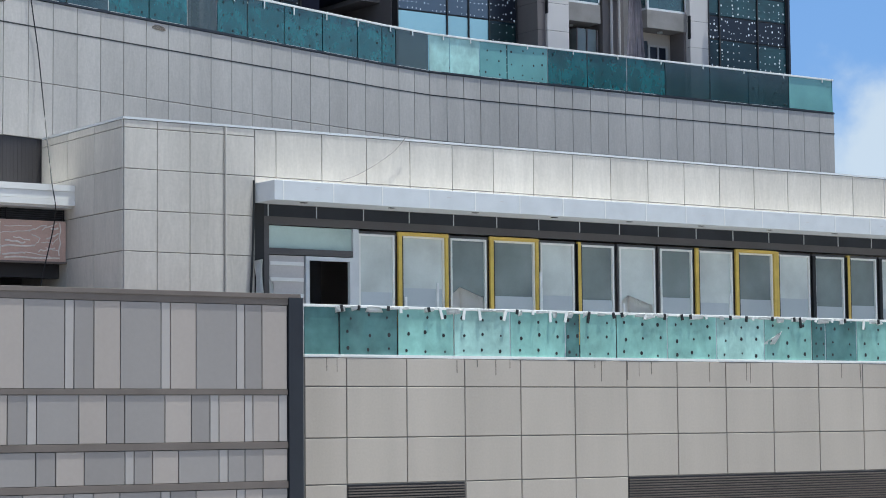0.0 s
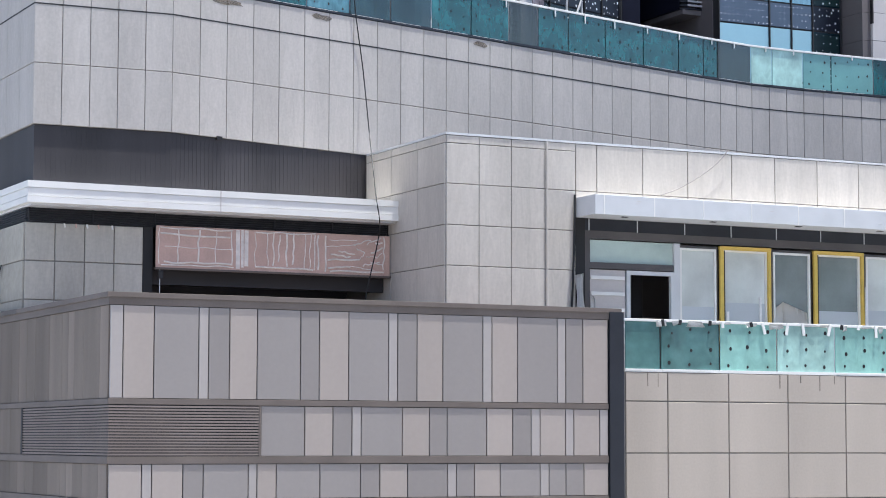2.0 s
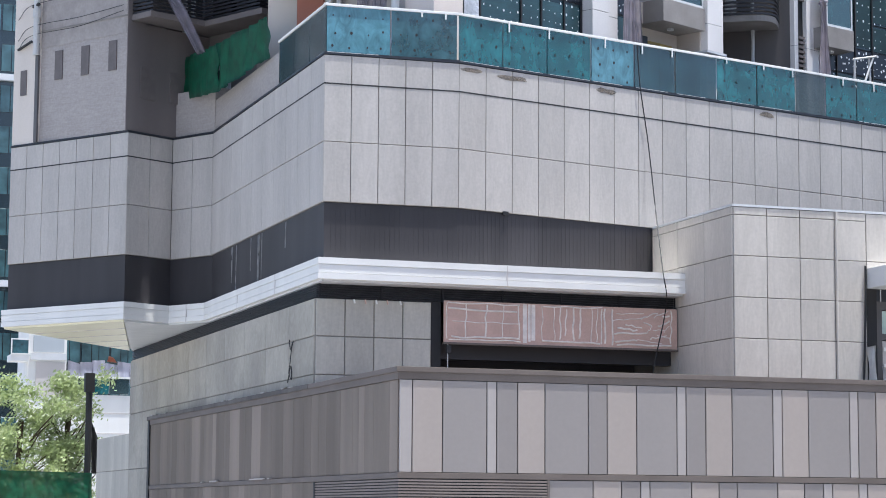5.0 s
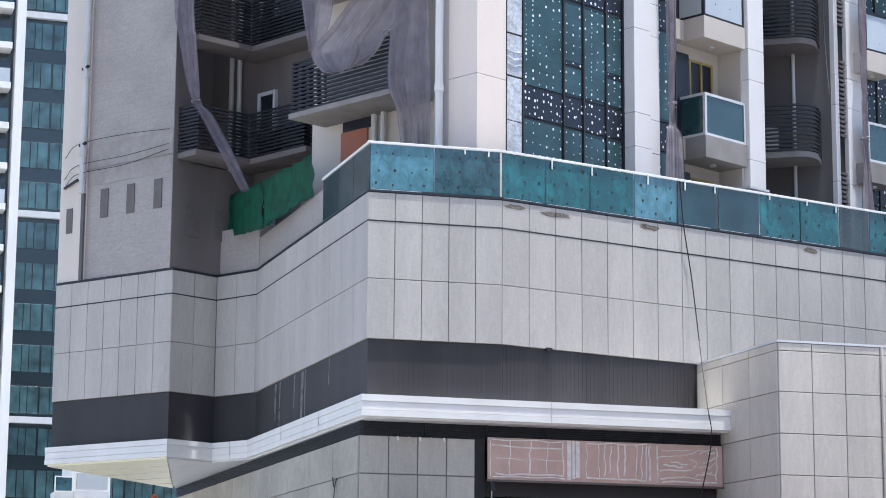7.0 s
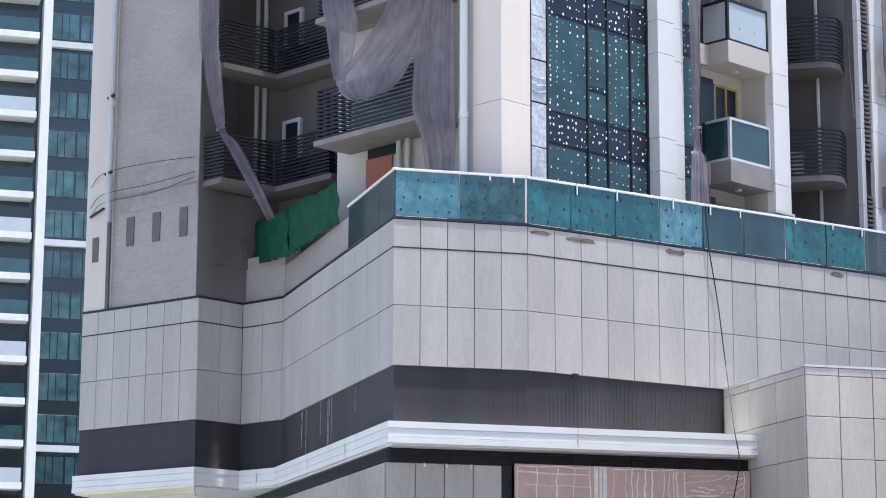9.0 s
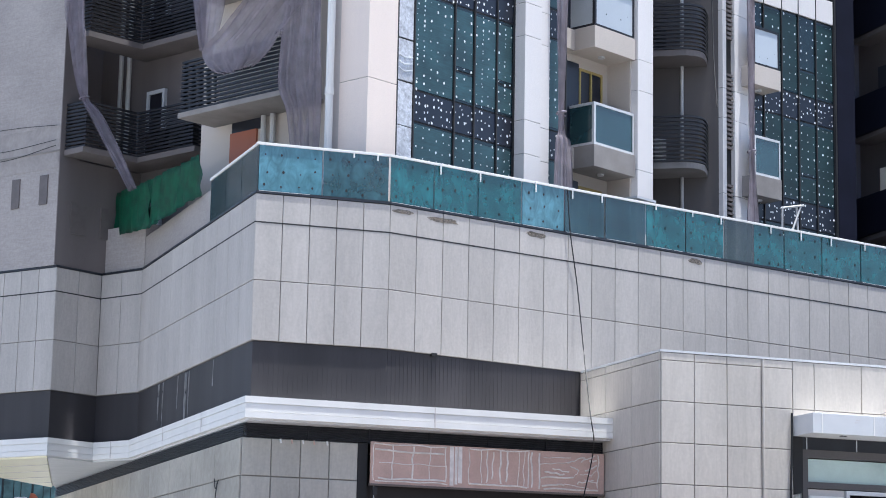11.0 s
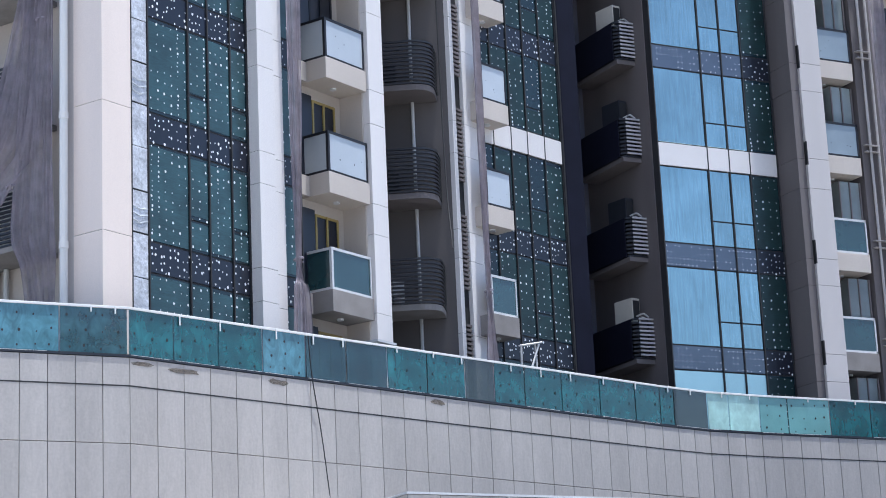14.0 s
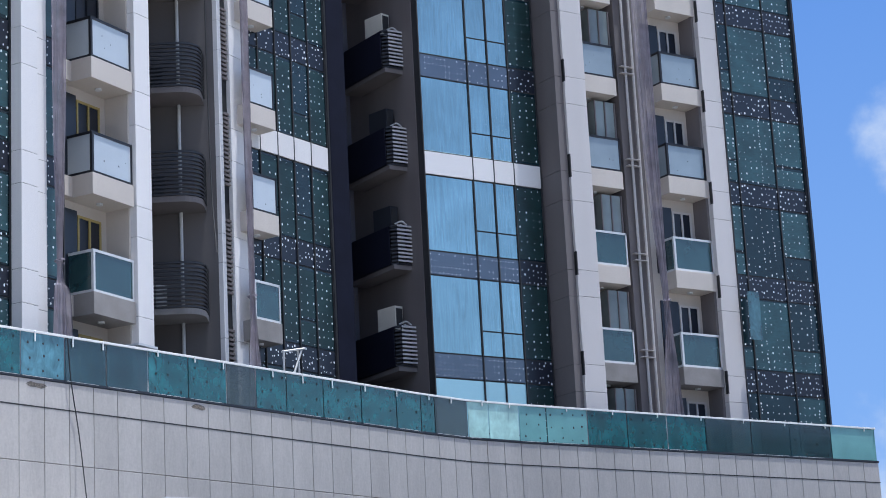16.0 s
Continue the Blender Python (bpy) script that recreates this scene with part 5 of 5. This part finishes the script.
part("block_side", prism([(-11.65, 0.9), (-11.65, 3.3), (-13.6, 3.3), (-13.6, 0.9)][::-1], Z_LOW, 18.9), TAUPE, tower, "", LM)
fb0, fb1 = Vector((-16.0, -0.15, 0)), Vector((-11.65, 0.30, 0))
BLK = LM @ Matrix.Translation(fb0) @ Matrix.Rotation(math.atan2(0.45, 4.35), 4, "Z")
# thin taupe sheets paint shade over the block's sunlit tiled returns
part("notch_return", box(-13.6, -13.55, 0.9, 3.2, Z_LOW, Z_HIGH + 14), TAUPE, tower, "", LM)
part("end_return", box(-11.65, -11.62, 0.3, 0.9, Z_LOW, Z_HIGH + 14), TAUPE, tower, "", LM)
part("corner_strip", box(-0.05, 1.0, -0.06, 0.3, Z_LOW, Z_HIGH + 14), CREAM_LIGHT, tower, "cream corner strip", BLK)
part("string_course", box(0.0, 4.4, -0.03, 0.1, 19.05, 19.09), CONCRETE, tower, "", BLK)
part("patch_band", box(0.9, 4.35, -0.012, 0.1, 18.6, 19.75), PATCH, tower, "patched grey render band", BLK)
for x in (1.58, 2.63, 3.7):
    part("slit_window", box(x, x + 0.3, -0.03, 0.1, 17.65, 18.45), SLIT, tower, "narrow shuttered slit", BLK)
part("slit_window", box(0.25, 0.5, -0.08, 0.1, 17.35, 18.05), SLIT, tower, "", BLK)
part("downpipe", tube([BLK @ Vector((0.95, -0.16, z)) for z in (18.4, 30.0)], 0.09, 10), STEEL, tower)
for z, h in ((21.7, 0.16), (19.45, 0.22), (24.6, 0.16), (27.6, 0.16)):
    part("pipe_sleeve", tube([BLK @ Vector((0.95, -0.16, z)), BLK @ Vector((0.95, -0.16, z + h))], 0.115, 10), STEEL, tower)
    part("pipe_clamp", tube([BLK @ Vector((0.78, -0.14, z + h + 0.1)), BLK @ Vector((1.1, -0.22, z + h + 0.12))], 0.05, 6), SEAM, tower)
part("drain_channel", box(0.89, 1.01, -0.12, -0.06, Z_LOW, 18.4), FRAME, tower, "", BLK)
part("pipe_bracket", tube([BLK @ Vector((0.15, -0.1, 18.65)), BLK @ Vector((0.75, -0.16, 18.8)), BLK @ Vector((1.0, -0.1, 18.7))], 0.04, 6), SEAM, tower)
for i, (za, zb) in enumerate(((19.8, 19.75), (19.2, 19.35), (18.95, 19.2))):
    tagged(part("wall_cable", tube(smooth_path([BLK @ Vector((0.1, -0.08, za - 0.3)), BLK @ Vector((0.8, -0.2, za)), BLK @ Vector((2.6, -0.1, za + 0.05)), BLK @ Vector((4.3, -0.08, zb))]), 0.009, 5), SEAM, None), "thin dark cable strung across the tiled wall", "cable", "wall cables")
for y in (0.75, 1.75):
    part("side_slit", box(-11.66, -11.6, y, y + 0.5, 16.9, 17.75), SLIT, tower, "", LM)
for zf in FLOORS:
    if zf > 18:
        ra = rack("condenser_rack", LM, [(-11.6, 0.45), (-10.85, 0.5), (-10.8, 2.15), (-10.75, 2.2), (-8.5, 2.2), (-8.45, 3.05)], zf + 0.02, 1.2, 12, tower)
        part("rack_slab", prism([(-11.65, 0.42), (-10.82, 0.42), (-10.72, 2.18), (-8.42, 2.18), (-8.42, 3.1), (-11.65, 3.1)], zf - 0.14, zf + 0.01), TAUPE, ra)
        for x in (-10.4, -9.4):
            ac = thing("air_conditioner", "grey air conditioner unit behind the rack slats", "air conditioner", "air conditioners", at=LM @ pose(x, 2.65, zf + 0.02))
            part("casing", box(-0.4, 0.4, -0.17, 0.17, 0.0, 0.75, 0.02), RACK, ac)
            part("fan_grille", tube([(-0.1, -0.19, 0.38), (-0.1, -0.165, 0.38)], 0.27, 16), SEAM, ac)
        rb = rack("condenser_rack", LM, [(-6.15, 0.85), (-6.1, -0.3), (-2.4, -0.3)], zf + 0.02, 1.25, 12, tower)
        part("rack_slab", box(-6.18, -2.35, -0.34, 0.88, zf - 0.12, zf + 0.01), CONCRETE, rb)
    part("notch_window", frame_ring(-11.45, -10.7, max(zf + 0.3, Z_LOW), zf + 2.1, 0.1, 3.0, 3.1), GREYWHITE, tower, "", LM)
    part("notch_pane", box(-11.35, -10.8, 3.05, 3.08, max(zf + 0.4, Z_LOW), zf + 2.0), WALL_BAND, tower, "", LM)
for x in (-12.6, -12.25):
    part("downpipe", tube([LM @ Vector((x, 3.0, z)) for z in (Z_LOW, Z_HIGH)], 0.07, 8), STEEL, tower)
part("terrace_door", box(-5.55, -4.6, 0.84, 0.9, Z_LOW, 18.7), DOOR, tower, "terracotta door", LM)
part("door_head", box(-5.5, -4.35, 0.85, 0.9, 18.7, 18.98), WALL_BAND, tower, "", LM)
for x in (-4.28, -3.95):
    part("downpipe", tube([LM @ Vector((x, 0.78, z)) for z in (Z_LOW, 19.0)], 0.07, 8), STEEL, tower)
part("plinth_wall", box(-6.75, -6.3, 0.6, 1.2, Z_LOW, 17.2), CONCRETE, tower, "", LM)

# nets and sheets
def lm(*points):
    return [LM @ Vector((x, y, z)) for x, y, z in points]


net("hanging_net", "grey lilac scaffold net hanging beside the pier", drape(lm((-2.0, -0.5, 28.0), (-2.05, -0.5, 24.0), (-2.36, -0.5, 20.4), (-2.46, -0.5, 19.15), (-2.15, -0.45, 18.4), (-1.9, -0.4, 17.0)),
     lm((-1.2, -0.35, 28.0), (-1.2, -0.35, 24.0), (-1.2, -0.35, 20.4), (-1.17, -0.35, 19.15), (-1.15, -0.35, 18.4), (-1.2, -0.35, 17.0)), 60, 8, 6, 0.05, -FE, 3), [tuple(LM @ Vector((-1.5, -0.45, 24.3)))])
net("draped_net", "grey lilac scaffold net swagged over the rack", drape(lm((-2.0, -0.5, 25.5), (-3.1, -0.5, 22.2), (-4.25, -0.55, 20.95), (-4.98, -0.6, 20.4), (-4.7, -0.6, 19.87), (-4.2, -0.6, 19.68)),
     lm((-1.2, -0.45, 25.5), (-1.55, -0.45, 21.6), (-2.0, -0.5, 20.75), (-2.36, -0.55, 20.35), (-2.6, -0.6, 20.05), (-3.3, -0.6, 19.75)), 60, 8, 5, 0.06, -FE, 8), [tuple(LM @ Vector((-2.36, -0.58, 20.35)))])
net("hanging_net", "narrow grey net hanging over the rack corner", drape(lm((-6.0, -0.45, 27.0), (-5.85, -0.45, 23.0), (-5.65, -0.45, 22.0), (-5.2, -0.5, 20.45)), lm((-4.9, -0.45, 27.0), (-4.7, -0.45, 23.0), (-4.5, -0.45, 21.7), (-4.85, -0.5, 20.35)), 24, 8, 3, 0.05, -FE, 13), [tuple(LM @ Vector((-5.0, -0.5, 20.4)))])
net("gathered_net", "grey net gathered and knotted at the wall corner", drape([LM @ Vector(p) for p in ((-11.6, 0.1, 27.0), (-11.5, 0.1, 23.2), (-11.25, 0.1, 22.2), (-10.95, 0.1, 21.1), (-10.63, 0.1, 20.35), (-10.05, 0.1, 19.6), (-9.25, 0.1, 18.55), (-8.45, 0.1, 17.5))],
     [LM @ Vector(p) for p in ((-10.7, 0.1, 27.0), (-10.64, 0.1, 23.1), (-10.5, 0.1, 21.8), (-10.4, 0.1, 20.75), (-10.3, 0.1, 20.2), (-9.75, 0.1, 19.75), (-8.95, 0.1, 18.7), (-8.2, 0.1, 17.55))], 24, 8, 4, 0.045, -FE, 5), [tuple(LM @ Vector((-10.45, 0.1, 20.2)))])
net("gathered_net", "grey net tied up beside the balconies", drape([FM @ Vector(p) for p in ((4.65, -0.35, 34.0), (4.7, -0.35, 24.0), (4.82, -0.35, 19.4), (4.64, -0.4, 18.6), (4.5, -0.42, 16.3))],
     [FM @ Vector(p) for p in ((5.3, -0.35, 34.0), (5.2, -0.35, 24.0), (5.04, -0.35, 19.4), (5.25, -0.4, 18.6), (5.45, -0.42, 16.3))], 36, 8, 6, 0.03, FN, 6), [tuple(FM @ Vector((4.92, -0.35, 19.4)))])
net("gathered_net", "grey net hanging at the louvred pier", drape([FM @ Vector(p) for p in ((12.5, -0.75, 34.0), (12.5, -0.75, 24.0), (12.6, -0.75, 19.8), (12.42, -0.78, 18.0), (12.3, -0.8, 16.5))],
     [FM @ Vector(p) for p in ((12.85, -0.75, 34.0), (12.82, -0.75, 24.0), (12.78, -0.75, 19.8), (12.95, -0.78, 18.0), (13.18, -0.8, 16.5))], 36, 8, 6, 0.03, FN, 7), [tuple(FM @ Vector((12.69, -0.75, 19.8)))])
net("gathered_net", "grey net hanging between the balconies", drape([(42.95, 52.1, 36.0), (43.0, 52.1, 26.0), (43.3, 52.0, 21.0), (43.1, 52.0, 18.6), (43.0, 52.0, 16.2)], [(43.6, 52.1, 36.0), (43.62, 52.1, 26.0), (43.52, 52.0, 21.0), (43.7, 52.0, 18.6), (43.85, 52.0, 16.2)], 40, 8, 7, 0.03, seed=9), [(43.42, 52.0, 21.0)])
gn = thing("green_sheet", "bright green mesh sheet tied along the parapet", "sheet")
part("sheet", drape([(11.98, 57.4, 18.25), (11.98, 57.4, 17.7), (11.98, 57.4, 17.08)], [(12.15, 53.9, 17.95), (12.15, 53.9, 17.3), (12.15, 53.9, 16.7)], 24, 5, 4, 0.05, (-1, 0, 0), 2), GREEN_NET, gn)
part("sheet", drape([(12.14, 54.0, 17.98), (12.14, 54.0, 17.3), (12.14, 54.0, 16.7)], [(12.42, 49.8, 17.8), (12.42, 49.8, 17.2), (12.42, 49.8, 16.8)], 24, 5, 4, 0.05, (-1, 0, 0), 6), GREEN_NET, gn)
for i in range(5):
    y = 56.5 - i * 1.5
    part("pole", tube([(12.1 + i * 0.08, y, 17.0 - i * 0.05), (12.12 + i * 0.08, y + 0.1, 18.0 - i * 0.1)], 0.025, 6), GREEN_NET, gn)
part("parapet_block", prism([(12.5, 55.7), (12.55, 49.2), (13.0, 49.2), (13.0, 55.9)], Z_TOP + 0.02, 16.82), TOWER_TILE, podium, "rendered parapet upstand")

part("parapet_corner", prism([(11.72, 57.12), (12.5, 55.75), (12.95, 55.9), (12.3, 57.5)], Z_TOP + 0.02, 17.2), TOWER_TILE, podium)

# terrace clutter
fr = thing("steel_trestle", "small white steel trestle standing on the terrace", "trestle")
for a, b in (((29.2, 51.6, 16.0), (29.25, 51.6, 18.4)), ((29.8, 51.6, 16.0), (29.75, 51.7, 18.45)), ((29.2, 51.6, 18.35), (29.95, 51.65, 18.5)), ((29.5, 51.6, 17.6), (29.85, 51.65, 18.45)), ((29.25, 51.6, 17.6), (29.75, 51.65, 17.65)), ((29.55, 51.6, 16.0), (29.5, 51.6, 17.6))):
    part("bar", tube([a, b], 0.03, 6), STEEL, fr)
ld = thing("folding_table", "white folding table standing below the balcony", "table", at=FM @ pose(7.9, -0.5, 15.99))
part("top", box(-0.45, 0.35, -0.3, 0.3, 1.68, 1.74), GREYWHITE, ld)
for x in (-0.4, 0.3):
    part("leg", tube([(x, -0.25, 0.0), (x, -0.2, 1.68)], 0.025, 6), STEEL, ld)
part("back_board", box(-0.1, 0.4, 0.0, 0.05, 0.9, 1.68), GREYWHITE, ld)

# ---- distance ----
far = thing("far_tower", "distant glass tower with white bands and balconies", "building")
FY = 170.0
farc = part("core", box(13.0, 50.0, FY + 0.4, FY + 20, 0, 95), FAR_BAND, far)
part("white_edge", box(17.9, 18.6, FY - 1.2, FY + 0.5, 0, 95), WHITE, far)
for i in range(28):
    z = 1.3 + i * 3.24
    for c in range(9):
        x = 18.7 + c * 2.3
        for dx, w in ((0.42, 0.72), (1.1, 0.5), (1.8, 0.78)):
            ob = new("pane", slab_mesh("pane", w, 2.1, 0.1, FAR_GLASS, 0.01))
            ob.parent, ob.matrix_basis = farc, pose(x + dx, FY + 0.4, z + 1.15)
    part("balcony", box(13.4, 17.6, FY - 1.4, FY + 0.4, z - 0.5, z), WHITE, far)
    part("balcony_glass", box(13.4, 17.5, FY - 1.4, FY - 1.3, z, z + 1.1), BALC_TEAL if i % 3 else FROST, far)
    if i % 5 == 1:
        part("white_band", box(18.6, 50.0, FY - 0.1, FY + 0.5, z + 2.55, z + 3.05), GREYWHITE, far)
low_b = thing("far_podium", "low white podium with teal balustrade behind trees", "building")
part("wall", box(18.6, 60.0, 118.0, 130.0, 0, 12.3), WHITE, low_b)
for z in (11.3, 10.2, 8.6):
    part("wall_joint", box(18.6, 24.0, 117.98, 118.0, z, z + 0.05), PIER_GREY, low_b)
for i in range(5):
    part("balustrade_pane", box(18.7 + i * 1.1, 19.76 + i * 1.1, 117.9, 117.95, 12.36, 13.2), RAIL_TEAL if i % 2 else RAIL_SLATE, low_b)
part("balustrade_rail", box(18.6, 25.0, 117.86, 117.98, 13.2, 13.3), WHITE, low_b)
for i in range(6):
    x = 18.7 + i * 0.68
    part("awning", drape([(x, 118.6, 14.2 - 0.1 * (i % 2)), (x + 0.05, 118.5, 12.4)], [(x + 0.7, 118.7, 14.0 + 0.12 * (i % 3)), (x + 0.66, 118.5, 12.4)], 10, 3, 2, 0.06, seed=i), LILAC, low_b, "lilac-white hanging sheet")
part("red_sunshade", drape([(20.9, 118.4, 14.45), (20.8, 118.4, 14.15)], [(21.15, 118.4, 14.4), (21.35, 118.4, 14.1)], 5, 2, 1, 0.03), DOOR, low_b)
blo = thing("balcony_block", "white corner block with a teal glass balcony behind trees", "building")
part("wall", box(16.48, 18.55, 118.0, 122.0, 0, 19.0), WHITE, blo)
part("window_panel", box(16.75, 18.4, 117.94, 118.0, 14.55, 15.42), FROST, blo)
part("sill", box(16.6, 18.5, 117.85, 118.0, 14.12, 14.45), GREYWHITE, blo)
part("lower_panel", box(16.9, 18.45, 117.95, 118.0, 12.2, 14.0), PIER_GREY, blo)
part("balcony_slab", box(15.5, 16.48, 117.5, 119.0, 14.0, 14.35), WHITE, blo)
part("balcony_glass", box(15.56, 16.44, 117.5, 117.54, 14.4, 15.12), RAIL_MID, blo)
part("balcony_rail", frame_ring(15.5, 16.48, 14.35, 15.2, 0.06, 117.46, 117.52), WHITE, blo)


def leaf_tree(label, x, y, height, spread, seed):
    rnd = random.Random(seed)
    t = thing("tree", label, "tree", "street trees", at=pose(x, y, 0))
    part("trunk", tube(smooth_path([(0, 0, 0), (0.1, 0, height * 0.3), (-0.05, 0.1, height * 0.6), (0.05, 0, height * 0.88)]), 0.11, 8), BARK, t)
    for k in range(16):
        a, z = rnd.uniform(0, 6.28), height * rnd.uniform(0.45, 0.8)
        L = spread * rnd.uniform(0.5, 0.95)
        tip = Vector((math.cos(a) * L, math.sin(a) * L, z + height * rnd.uniform(0.08, 0.2)))
        part("limb", tube(smooth_path([(0, 0, z), tip * 0.5 + Vector((0, 0, z * 0.5 + 0.1)), tip], 4), 0.028, 5), BARK, t)
    verts, faces = [], []
    centres = [Vector((rnd.gauss(0, spread * 0.45), rnd.gauss(0, spread * 0.45), height * rnd.uniform(0.5, 1.04))) for _ in range(58)]
    for c in centres:
        for _ in range(170):
            p = c + Vector((rnd.gauss(0, 0.27), rnd.gauss(0, 0.27), rnd.gauss(0, 0.2)))
            n = Vector((rnd.gauss(0, 1), rnd.gauss(0, 1), rnd.gauss(0.8, 1))).normalized()
            a = n.orthogonal().normalized() * rnd.uniform(0.06, 0.12)
            b = n.cross(a) * 0.5
            i = len(verts)
            verts += [p - a, p - b, p + a, p + b]
            faces.append((i, i + 1, i + 2, i + 3))
    me = bpy.data.meshes.new("crown")
    me.from_pydata([tuple(v) for v in verts], [], faces)
    me.materials.append(LEAF)
    cr = new("crown", me)
    cr.parent = t
    return t


leaf_tree("young street tree with fresh light green leaves", 12.6, 92.0, 11.1, 2.2, 1)
leaf_tree("slim street tree with sparse light green leaves", 14.7, 93.0, 11.3, 1.5, 2)
leaf_tree("young street tree with fresh light green leaves", 9.9, 90.0, 10.7, 2.2, 3)
post = thing("street_post", "dark post with a hood beside the trees", "post", at=pose(14.45, 86.0, 0))
part("pole", tube([(0, 0, 0), (0, 0, 11.4)], 0.13, 10), BLACK, post)
part("hood", box(-0.19, 0.19, -0.19, 0.19, 10.7, 11.45, 0.03), BLACK, post)
part("side_box", drape([(0.1, 0, 9.6), (0.15, 0, 7.5)], [(0.5, 0, 8.6), (0.6, 0, 7.5)], 6, 3, 1, 0.03), BLACK, post)
fence = thing("site_fence", "green sheeted fence by the street", "fence")
part("sheet", drape([(8.0, 84.0, 7.6), (8.0, 84.0, 6.0)], [(14.3, 84.0, 7.5), (14.3, 84.0, 6.0)], 40, 4, 8, 0.06), GREEN_NET, fence)
part("base", box(8.0, 14.5, 83.9, 84.2, 0, 6.0), CREAM, fence)

# sky far behind everything
sm, sn, sl, sb = nodes_of("sky_backdrop")
em = sn.new("ShaderNodeEmission")
geo = sn.new("ShaderNodeNewGeometry")
sep = sn.new("ShaderNodeSeparateXYZ")
sl.new(geo.outputs["Position"], sep.inputs[0])
hr = sn.new("ShaderNodeMapRange")
hr.inputs["From Min"].default_value, hr.inputs["From Max"].default_value = 150.0, 1300.0
sl.new(sep.outputs["Z"], hr.inputs["Value"])
blue = sn.new("ShaderNodeMix")
blue.data_type = "RGBA"
blue.inputs[6].default_value, blue.inputs[7].default_value = (0.36, 0.58, 0.95, 1), (0.10, 0.27, 0.74, 1)
sl.new(hr.outputs[0], blue.inputs[0])
cn = sn.new("ShaderNodeTexNoise")
cn.inputs["Scale"].default_value, cn.inputs["Detail"].default_value, cn.inputs["Roughness"].default_value = 0.0032, 9, 0.55
mp = sn.new("ShaderNodeMapping")
mp.inputs["Location"].default_value = (0.0, 0.0, 0.0)
sl.new(geo.outputs["Position"], mp.inputs["Vector"])
sl.new(mp.outputs[0], cn.inputs["Vector"])
low_c = sn.new("ShaderNodeMapRange")
low_c.inputs["From Min"].default_value, low_c.inputs["From Max"].default_value = 350.0, 900.0
low_c.inputs["To Min"].default_value, low_c.inputs["To Max"].default_value = 0.10, -0.12
sl.new(sep.outputs["Z"], low_c.inputs["Value"])
add = sn.new("ShaderNodeMath")
sl.new(cn.outputs["Fac"], add.inputs[0])
sl.new(low_c.outputs[0], add.inputs[1])
bank = sn.new("ShaderNodeVectorMath")
bank.operation = "DISTANCE"
bank.inputs[1].default_value = (1760.0, 1640.0, 285.0)
sl.new(geo.outputs["Position"], bank.inputs[0])
bk = sn.new("ShaderNodeMapRange")
bk.inputs["From Max"].default_value, bk.inputs["To Min"].default_value, bk.inputs["To Max"].default_value = 200.0, 0.26, -0.13

bank2 = sn.new("ShaderNodeVectorMath")
bank2.operation = "DISTANCE"
bank2.inputs[1].default_value = (1795.0, 1592.0, 690.0)
sl.new(geo.outputs["Position"], bank2.inputs[0])
nearest = sn.new("ShaderNodeMath")
nearest.operation = "MINIMUM"
sl.new(bank.outputs["Value"], nearest.inputs[0])
sl.new(bank2.outputs["Value"], nearest.inputs[1])
sl.new(nearest.outputs[0], bk.inputs["Value"])
add2 = sn.new("ShaderNodeMath")
sl.new(add.outputs[0], add2.inputs[0])
sl.new(bk.outputs[0], add2.inputs[1])
cr = sn.new("ShaderNodeMapRange")
cr.interpolation_type = "SMOOTHSTEP"
cr.inputs["From Min"].default_value, cr.inputs["From Max"].default_value = 0.5, 0.66
sl.new(add2.outputs[0], cr.inputs["Value"])
cl = sn.new("ShaderNodeMix")
cl.data_type = "RGBA"
cl.inputs[7].default_value = (0.8, 0.86, 0.95, 1)
sl.new(cr.outputs[0], cl.inputs[0])
sl.new(blue.outputs[2], cl.inputs[6])
sl.new(cl.outputs[2], em.inputs[0])
em.inputs[1].default_value = SKY_GLOW
sl.new(em.outputs[0], sn["Material Output"].inputs["Surface"])
bm = bmesh.new()
ring = []
for i in range(25):
    a = radians(-25 + i * 4.0)
    ring.append([bm.verts.new((2400 * math.sin(a), 2400 * math.cos(a), z)) for z in (-30, 1400)])
for r, s in zip(ring, ring[1:]):
    bm.faces.new((r[0], s[0], s[1], r[1]))
tagged(part("sky_backdrop", bm, sm, None), "blue sky with white clouds far behind", "sky", kind="structure")

# unseen block that closes the street side, added to dim the right-hand walls
opp = thing("unseen_dimming_block", "unseen plain block added across the street to dim the right-hand walls", "building")
part("wall", box(26.0, 150.0, -30.0, -7.0, 0, 29.0), TAUPE, opp)
